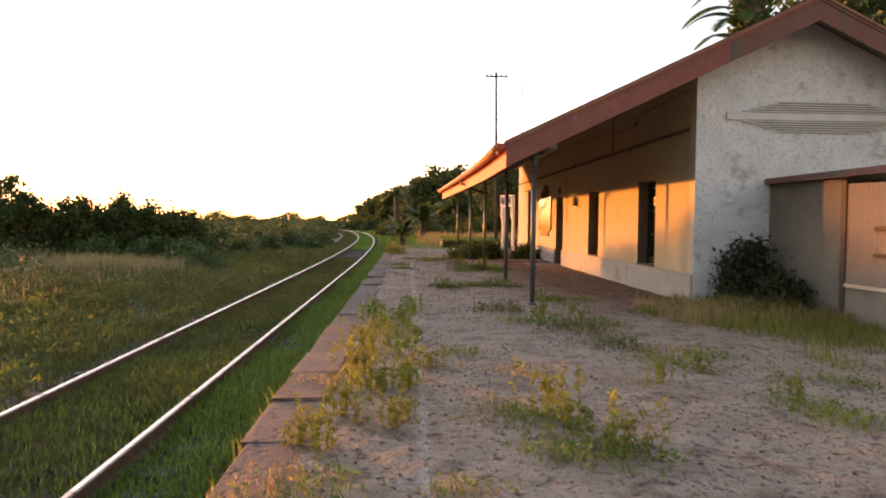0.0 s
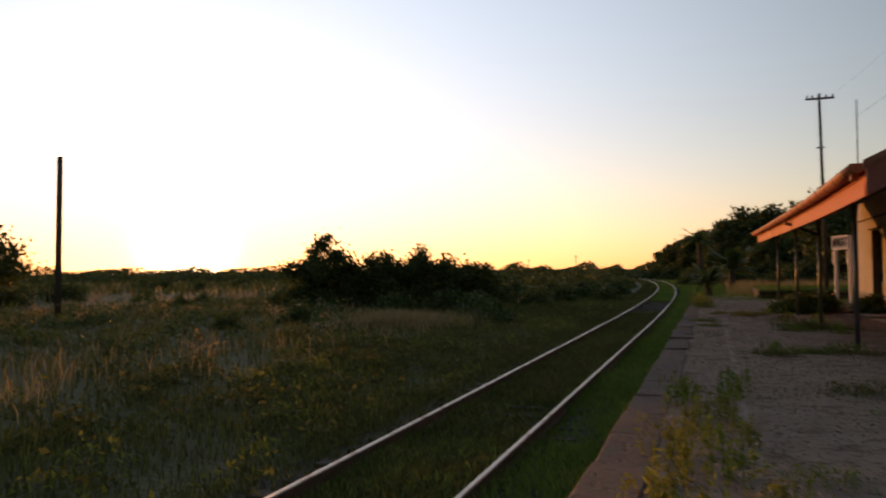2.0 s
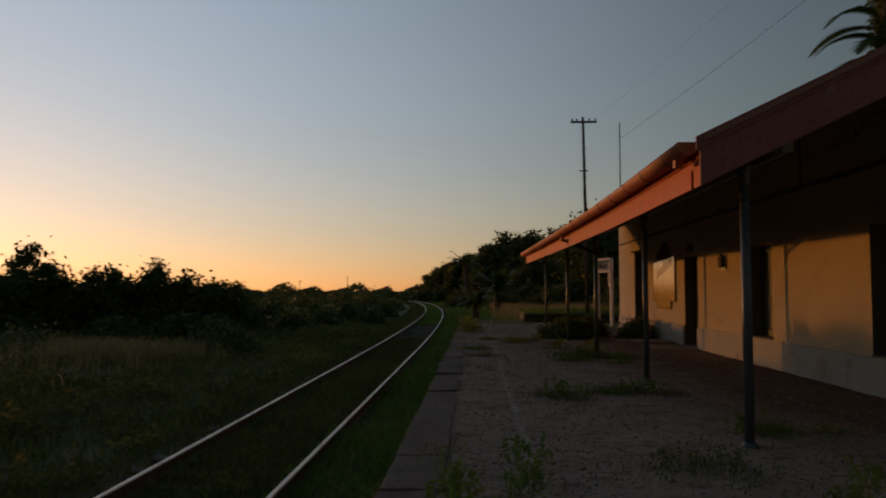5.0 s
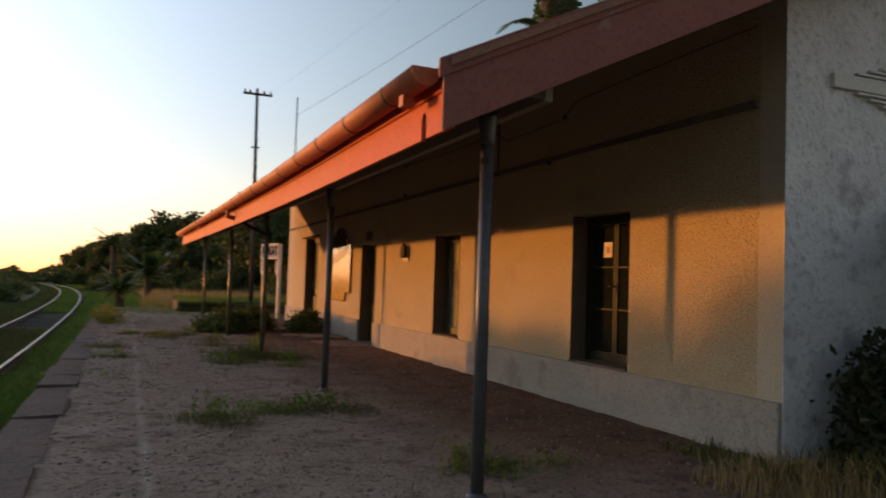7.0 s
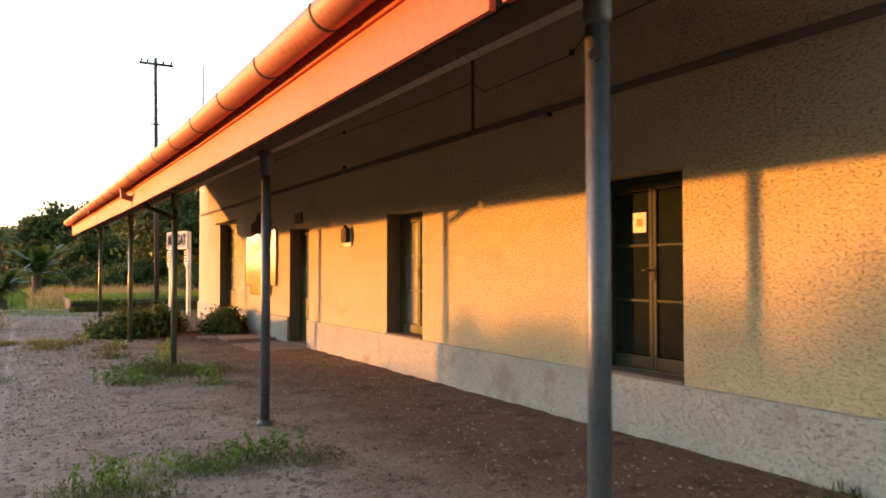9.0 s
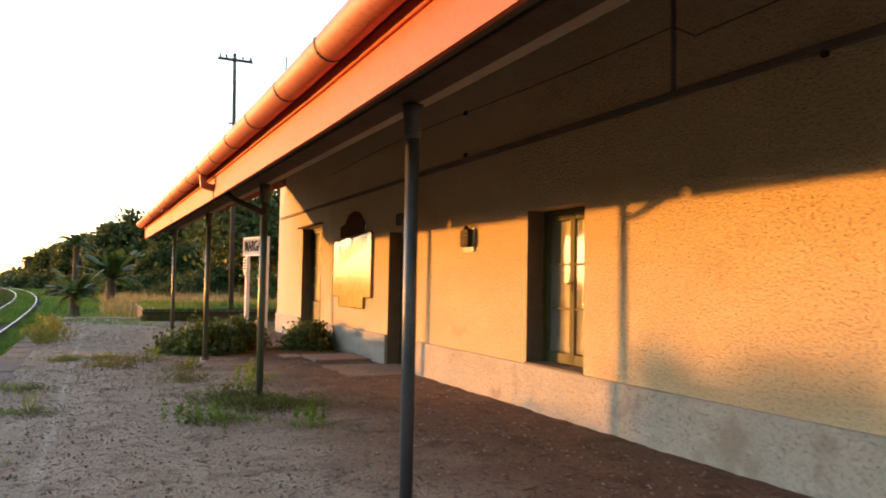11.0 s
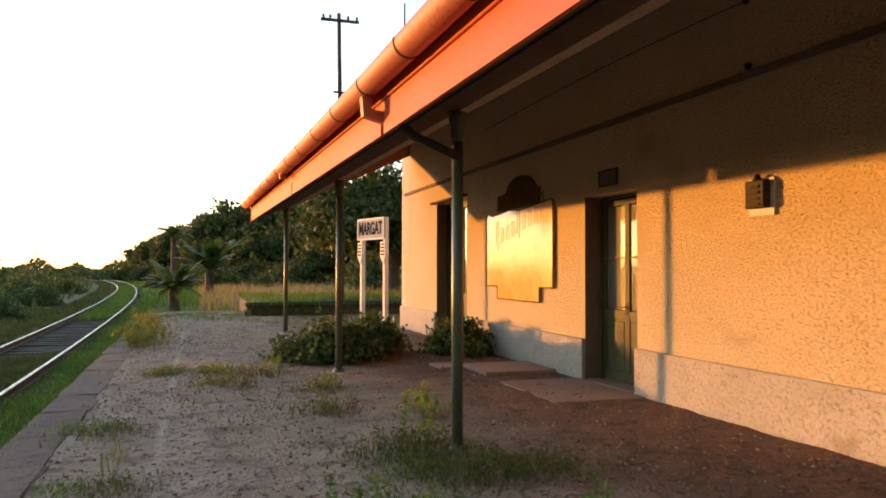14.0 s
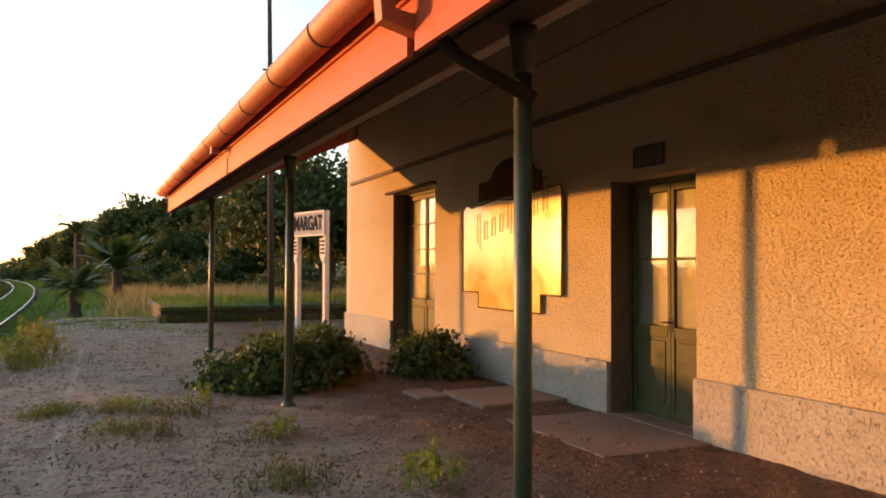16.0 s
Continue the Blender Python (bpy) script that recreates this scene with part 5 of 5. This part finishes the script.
place(shrub_b, [(-12, 68, 1.1, 33), (-16, 74, 1.3, 140), (-9, 84, 1.1, 10), (-19, 62, 1.0, 10), (-22, 88, 1.5, 240)])
band = []
while len(band) < 30:
    x, y = r2.uniform(-17.5, -8.5), r2.uniform(39, 72)
    if x < -7.8 + float(rail_shift(y)) and math.hypot(x + 16, y - 41) > 4:
        band.append((x, y, r2.uniform(0.85, 1.5), r2.uniform(0, 360)))
place(shrub_a, band[:16])
place(shrub_c, band[16:])
edge_tree = leafy("tree", (-41, 36, -0.4), (2.9, 2.6, 2.9), 80, 8000, 0.17, LEAF, "open field tree with feathery crown", "tree", "field trees", 0.5, lift=2.3, low=0.5, trunk_r=0.16)
place(edge_tree, [(-45, 34, 0.95, 70), (-37, 31, 0.8, 130), (-28.6, 18.2, 1.2, 200), (-50, 44, 0.9, 20)])


# ---- woods beyond the bend ----
wood_a = leafy("tree", (9, 112, -0.1), (5.6, 5.0, 5.2), 200, 20000, 0.34, LEAF, "large dense tree in the woods beyond the station", "tree", "woods", 0.55, lift=4.6, low=0.6, trunk_r=0.3)
wood_b = leafy("tree", (2, 128, -0.1), (4.6, 4.4, 4.6), 170, 16000, 0.32, LEAF, "rounded tree in the woods beyond the station", "tree", "woods", 0.5, lift=4.0, low=0.7, trunk_r=0.26)
place(wood_a, [(15, 104, 1.15, 40), (22, 98, 1.15, 100), (30, 92, 1.1, 160), (4.5, 120, 1.08, 220), (24, 78, 0.8, 25), (38, 84, 1.0, 10), (17, 84, 0.75, 290)])
place(wood_b, [(-1.5, 138, 1.0, 50), (-5, 150, 0.9, 110), (-8, 165, 0.85, 170), (-3, 175, 0.9, 20), (10, 98, 0.7, 260), (6.5, 100, 0.65, 310), (12, 88, 0.6, 75), (1.5, 112, 0.62, 120)])
# undergrowth along the wood's edge
hedge = leafy("shrub", (5, 92, -0.1), (2.6, 2.0, 2.2), 50, 3600, 0.2, LEAF, "dense shrub at the edge of the woods", "shrub", "wood edge shrubs", 0.5)
place(hedge, [(1, 104, 1.0, 30), (-2.5, 116, 1.0, 80), (-6, 132, 1.1, 130), (9, 86, 1.0, 170), (13, 78, 1.0, 210), (17, 72, 0.9, 20), (6, 76, 0.7, 66), (21, 66, 0.9, 300), (-9.5, 148, 1.2, 10), (25, 62, 1.0, 10), (15, 64, 0.55, 40), (10.5, 66, 0.6, 100), (-0.6, 90, 0.7, 20), (2.2, 84, 0.75, 140), (4.5, 72, 0.5, 50), (-2.6, 93, 0.65, 240), (2.5, 94, 0.9, 300)])

# spreading dark tree behind the name board
big = leafy("tree", (0, 0, 0), (5.0, 4.2, 3.0), 150, 26000, 0.17, LEAF, "wide dark tree with crooked limbs behind the name board", "tree", "", 0.5, lift=3.0, low=0.35, trunk_r=0.22, stems=12)
big.location = (8.8, 52.5, 0.0)
place(big, [(13.5, 56, 1.0, 130)])

# distant tree line, all round the horizon
def tree_line(name, n, az0, az1, d0, d1, h0, h1, leaf, label):
    az = RNG.uniform(az0, az1, n)
    d = RNG.uniform(d0, d1, n)
    a = np.radians(az)
    x, y = np.sin(a) * d, 20 + np.cos(a) * d
    bump = 0.55 + 0.45 * np.sin(az * 1.7) * np.sin(az * 0.53 + 1) + 0.14 * np.sin(az * 3.1) + 0.05 * np.sin(az * 7.3)
    top = np.clip(h0 + (h1 - h0) * bump, 0.8, None)
    z = -0.4 + RNG.random(n) ** 0.7 * top
    tagged(new(name, leaves(name, np.stack([x, y, z], -1), np.full(n, leaf), LEAF, 1.3)), label, "trees", kind="stuff")


tree_line("distant_trees", 60000, -100, -2, 120, 240, 1.2, 3.4, 0.42, "low distant belt of trees on the horizon")
tree_line("distant_trees", 26000, -3, 60, 180, 320, 4, 8, 0.8, "far woods behind the station")
tree_line("distant_trees", 12000, 60, 260, 70, 120, 4, 8, 0.8, "belt of trees around the far side of the station")


# ---- palms ----
def frond(bm, base, az, length, rise, droop, width=0.34, n=16):
    pts = []
    for k in range(n + 1):
        t = k / n
        r = length * (t - 0.12 * t * t)
        pts.append(Vector((math.cos(az) * r, math.sin(az) * r, rise * length * t - droop * length * t * t)) + Vector(base))
    side = Vector((-math.sin(az), math.cos(az), 0))
    for a, b in zip(pts, pts[1:]):
        d = (b - a).normalized()
        u = side.cross(d)
        va = [a + u * 0.012, a - side * 0.012, a + side * 0.012]
        f = [bm.verts.new(q) for q in (a - side * 0.014, a + side * 0.014, b + side * 0.01, b - side * 0.01)]
        bm.faces.new(f)
    for k in range(2, n * 3):
        t = k / (n * 3)
        i = min(int(t * n), n - 1)
        p = pts[i].lerp(pts[i + 1], t * n - i)
        d = (pts[i + 1] - pts[i]).normalized()
        w = width * length * (0.25 + 1.1 * math.sin(math.pi * min(t * 1.05, 1)) ** 0.7) * 0.5
        for s in (-1, 1):
            tip = p + side * s * w * 0.85 + d * w * 0.75 + Vector((0, 0, -0.18 * w))
            bm.faces.new([bm.verts.new(q) for q in (p, p + d * 0.035 * length, tip)])


def palm(at, trunk_h, trunk_r, n_frond, length, label, droop=0.7, r=None):
    ob = thing("palm_tree", (0, 0, 0), label, "palm", "palms")
    bm = bmesh.new()
    rings = max(4, int(trunk_h / 0.25))
    tube(bm, [(0, 0, -0.2 + trunk_h * k / rings) for k in range(rings + 1)], [trunk_r * (1.0 + (0.12 if k % 2 else 0)) * (1.15 if k < 2 else 1) for k in range(rings + 1)], 10)
    part("trunk", bm, BARK, ob)
    rr = random.Random(int(length * 100) + n_frond)
    for k in range(n_frond):
        bm = bmesh.new()
        frond(bm, (0, 0, trunk_h - 0.2), k * 2.399 + rr.uniform(-.2, .2), length * rr.uniform(0.8, 1.1), rr.uniform(0.3, 1.5), droop * rr.uniform(0.8, 1.3))
        part("frond", bm, LEAF_PALM, ob)
    ob.location = at
    return ob


palm((-0.45, 53.0, -0.3), 1.15, 0.20, 36, 1.35, "small young palm beside the platform end", 0.6)
palm((1.1, 62, -0.1), 1.7, 0.22, 40, 1.9, "bushy feathered palm in the meadow", 0.45)
palm((-1.6, 96, -0.1), 4.7, 0.24, 26, 2.4, "tall palm at the edge of the woods", 0.8)
roof_palm = palm((17.6, 40, 0), 19.0, 0.72, 20, 4.2, "very tall palm with an ivy-covered trunk behind the station", 0.8)
for k, (az, z) in enumerate(((3.5, 11.6), (3.9, 12.3), (3.1, 12.8), (2.6, 13.3), (4.4, 12.6), (3.4, 13.8))):
    bm = bmesh.new()
    frond(bm, (17.6 - 0.5, 40, z - 0.6), az, 3.4, 0.55, 0.75)
    part("frond", bm, LEAF_PALM, roof_palm)
n = 5000
a, z = RNG.uniform(0, math.tau, n), RNG.uniform(4, 18.5, n)
rad = 0.75 + RNG.uniform(0, 0.35, n)
part("ivy", leaves("ivy", np.stack([17.6 + rad * np.cos(a), 40 + rad * np.sin(a), z], -1), np.full(n, 0.16), LEAF_PALM), None, roof_palm, "green ivy over the trunk")
back_tree = leafy("tree", (26, 44, 0), (5.5, 5, 4.2), 90, 7000, 0.3, LEAF, "leafy tree behind the station roof", "tree", "trees behind the station", 0.9, lift=12.0, low=0.7, trunk_r=0.35)
place(back_tree, [(17, 31, 0.62, 60)])

# ---- name board ----
sign = thing("station_name_board", (0, 0, 0), "grey-white station name board on two pale posts", "sign")
for y in (-0.70, 0.70):
    bm = bmesh.new()
    quad_box(bm, 0.0, 0.12, y - 0.065, y + 0.065, -0.05, 2.96, 0.012)
    pst = part("post", bm, SIGN_WHITE, sign, "pale square concrete post")
    bm = bmesh.new()
    prism(bm, [(y - 0.14, 2.28), (y + 0.14, 2.28), (y + 0.14, 1.86), (y, 1.68), (y - 0.14, 1.86)], "x", -0.04, -0.01)
    part("shield_panel", bm, SIGN_WHITE, pst, "small shield-shaped panel")
    for k in range(4):
        bm = bmesh.new()
        quad_box(bm, -0.048, -0.0405, y - 0.10, y + 0.10, 1.90 + k * 0.095, 1.945 + k * 0.095)
        part("text_bar", bm, SIGN_BLACK, pst)
bm = bmesh.new()
quad_box(bm, -0.055, -0.005, -0.80, 0.80, 2.36, 2.95, 0.008)
part("panel", bm, SIGN_GREY, sign)
bm = bmesh.new()
for z0, z1 in ((2.345, 2.39), (2.92, 2.965)):
    quad_box(bm, -0.072, -0.0555, -0.81, 0.81, z0, z1, 0.003)
for y0, y1 in ((-0.81, -0.765), (0.765, 0.81)):
    quad_box(bm, -0.072, -0.0555, y0, y1, 2.391, 2.919, 0.003)
part("border", bm, SIGN_WHITE, sign)
curve = bpy.data.curves.new("lettering", "FONT")
curve.body, curve.size, curve.extrude, curve.offset = "MARGAT", 0.5, 0.004, 0.012
curve.align_x, curve.align_y = "CENTER", "CENTER"
tmp = bpy.data.objects.new("lettering_tmp", curve)
scene.collection.objects.link(tmp)
bpy.context.view_layer.update()
me = bpy.data.meshes.new_from_object(tmp.evaluated_get(bpy.context.evaluated_depsgraph_get()))
bpy.data.objects.remove(tmp)
me.materials.clear()
me.materials.append(SIGN_BLACK)
me.transform(Matrix.Translation((-0.063, 0, 2.655)) @ Matrix(((0, 0, -1, 0), (-1, 0, 0, 0), (0, 1, 0, 0), (0, 0, 0, 1))) @ Matrix.Diagonal((0.70, 1.0, 1, 1)))
part("lettering", me, None, sign, "black block capitals")
sign.matrix_basis = pose(5.19, 40.95, 0, 0, 0, 14.9)

# ---- utility pole, mast, wires, field pole ----
pole = thing("utility_pole", (5.1, 45.4, 0), "tall dark utility pole with a cross-arm", "pole")
bm = bmesh.new()
tube(bm, [(5.15, 45.4, -0.3), (5.08, 45.4, 5), (5.0, 45.4, 10.3)], [0.10, 0.085, 0.065], 10)
part("shaft", bm, POLE_WOOD, pole)
bm = bmesh.new()
quad_box(bm, 4.36, 5.68, 45.26, 45.34, 9.97, 10.07, 0.01)
part("cross_arm", bm, POLE_WOOD, pole)
bm = bmesh.new()
quad_box(bm, 4.80, 5.22, 45.26, 45.34, 7.52, 7.58, 0.01)
part("lower_arm", bm, POLE_WOOD, pole)
for x in (4.45, 4.68, 5.3, 5.6):
    bm = bmesh.new()
    tube(bm, [(x, 45.3, 10.07), (x, 45.3, 10.13), (x, 45.3, 10.2)], [0.02, 0.05, 0.03], 8)
    part("insulator", bm, IRON, pole)
mast = thing("antenna_mast", (5.63, 39.1, 0), "thin metal mast beside the station gable", "mast")
bm = bmesh.new()
tube(bm, [(5.63, 39.1, 0), (5.63, 39.1, 8.6)], [0.035, 0.022], 8)
part("tube", bm, IRON, mast)
bm = bmesh.new()
tube(bm, [(5.5, 38.72, 4.0), (5.63, 39.1, 4.0)], 0.02, 6)
part("bracket", bm, IRON, mast)
for nm, a, b, sag in (("overhead_wire", (5.63, 39.1, 7.9), (13.2, 30.0, 13.2), 0.15), ("overhead_wire", (5.6, 45.3, 10.15), (15.0, 2.0, 16.0), 0.6)):
    bm = bmesh.new()
    tube(bm, [Vector(a).lerp(Vector(b), t) - Vector((0, 0, sag * 4 * t * (1 - t))) for t in np.linspace(0, 1, 24)], 0.006 if sag < 0.3 else 0.002, 5)
    solo(nm, bm, IRON, "thin slack overhead wire above the roof", "wire", "overhead wires")
bm = bmesh.new()
tube(bm, [(-25.55, 27.4, -0.6), (-25.5, 27.4, 3), (-25.45, 27.4, 6.45)], [0.135, 0.125, 0.11], 10)
solo("field_pole", bm, POLE_WOOD, "lone dark wooden pole standing in the field", "pole")
for x, y, h in ((-67.8, 400, 9.0), (-150, 420, 8), (-100, 430, 7.5)):
    bm = bmesh.new()
    tube(bm, [(x, y, -0.5), (x, y, h)], 0.16, 6)
    quad_box(bm, x - 0.9, x + 0.9, y - 0.1, y + 0.1, h - 0.9, h - 0.7)
    solo("distant_pole", bm, POLE_WOOD, "far wooden pole on the horizon", "pole", "distant poles")

# ---- loading dock ----
dock = thing("loading_dock", (7, 48, 0), "low grassy loading dock with a dark stone face", "dock")
bm = bmesh.new()
quad_box(bm, 1.98, 14, 45.0, 51.5, -0.1, 0.42, 0.03)
part("body", bm, SLEEPER, dock)
for k in range(16):
    bm = bmesh.new()
    quad_box(bm, 1.96 + k * 0.75, 2.69 + k * 0.75, 44.93, 45.05, 0.24 + 0.01 * (k % 3), 0.44, 0.02)
    part("edge_stone", bm, SLEEPER, dock)
for x, y, sx, sy in ((-0.2, 46.4, 1.0, 0.6), (0.9, 46.7, 0.9, 0.7), (-0.5, 45.5, 0.6, 0.5), (1.5, 45.6, 0.7, 0.5)):
    bm = bmesh.new()
    quad_box(bm, x - sx / 2, x + sx / 2, y - sy / 2, y + sy / 2, -0.02, 0.05, 0.012)
    solo("broken_slab", bm, CONCRETE, "broken pale slab lying in the grass", "slab", "broken slabs")

# ---- pieces: coping stones and bricks ----
rb = random.Random(3)
variants = []
for k in range(6):
    bm = bmesh.new()
    quad_box(bm, -0.24, 0.24, -0.575, 0.575, -0.13, 0.0, 0.012)
    for v in bm.verts:
        v.co += Vector((rb.uniform(-.015, .015), rb.uniform(-.012, .012), rb.uniform(-.008, .008)))
    variants.append(mesh_from("coping_stone", bm, SLAB))
for k in range(46):
    y = -6 + k * 1.175
    ob = part("coping_stone", variants[k % 6], None, plat)
    ob.matrix_parent_inverse = Matrix()
    ob.matrix_basis = pose(EDGE + 0.24 + rb.uniform(-.025, .03), y, 0.012 + rb.uniform(-.02, .012), rb.uniform(-.5, .5), rb.uniform(-1.5, 1.5), rb.uniform(-.8, .8))
bricks = []
for k in range(4):
    bm = bmesh.new()
    quad_box(bm, -0.112, 0.112, -0.012, 0.004, -0.0285, 0.0285, 0.004)
    for v in bm.verts:
        v.co += Vector((rb.uniform(-.003, .003), rb.uniform(-.003, .002), rb.uniform(-.002, .002)))
    bricks.append(mesh_from("brick", bm, BRICK))
g_wall = next(o for o in station.children if o.name == "gable_wall")
for row in range(46):
    for col in range(6):
        x = W + 0.44 + col * 0.24 + (0.12 if row % 2 else 0)
        if x > 6.9 - max(0, row - 30) * 0.035 + rb.uniform(-.1, .1):
            continue
        ob = part("brick", bricks[rb.randrange(4)], None, g_wall)
        ob.matrix_parent_inverse = Matrix.Translation(station.location).inverted()
        ob.matrix_basis = pose(x, Y0 + rb.uniform(-.001, .003), 0.62 + row * 0.0665, rb.uniform(-.8, .8), 0, rb.uniform(-.8, .8))
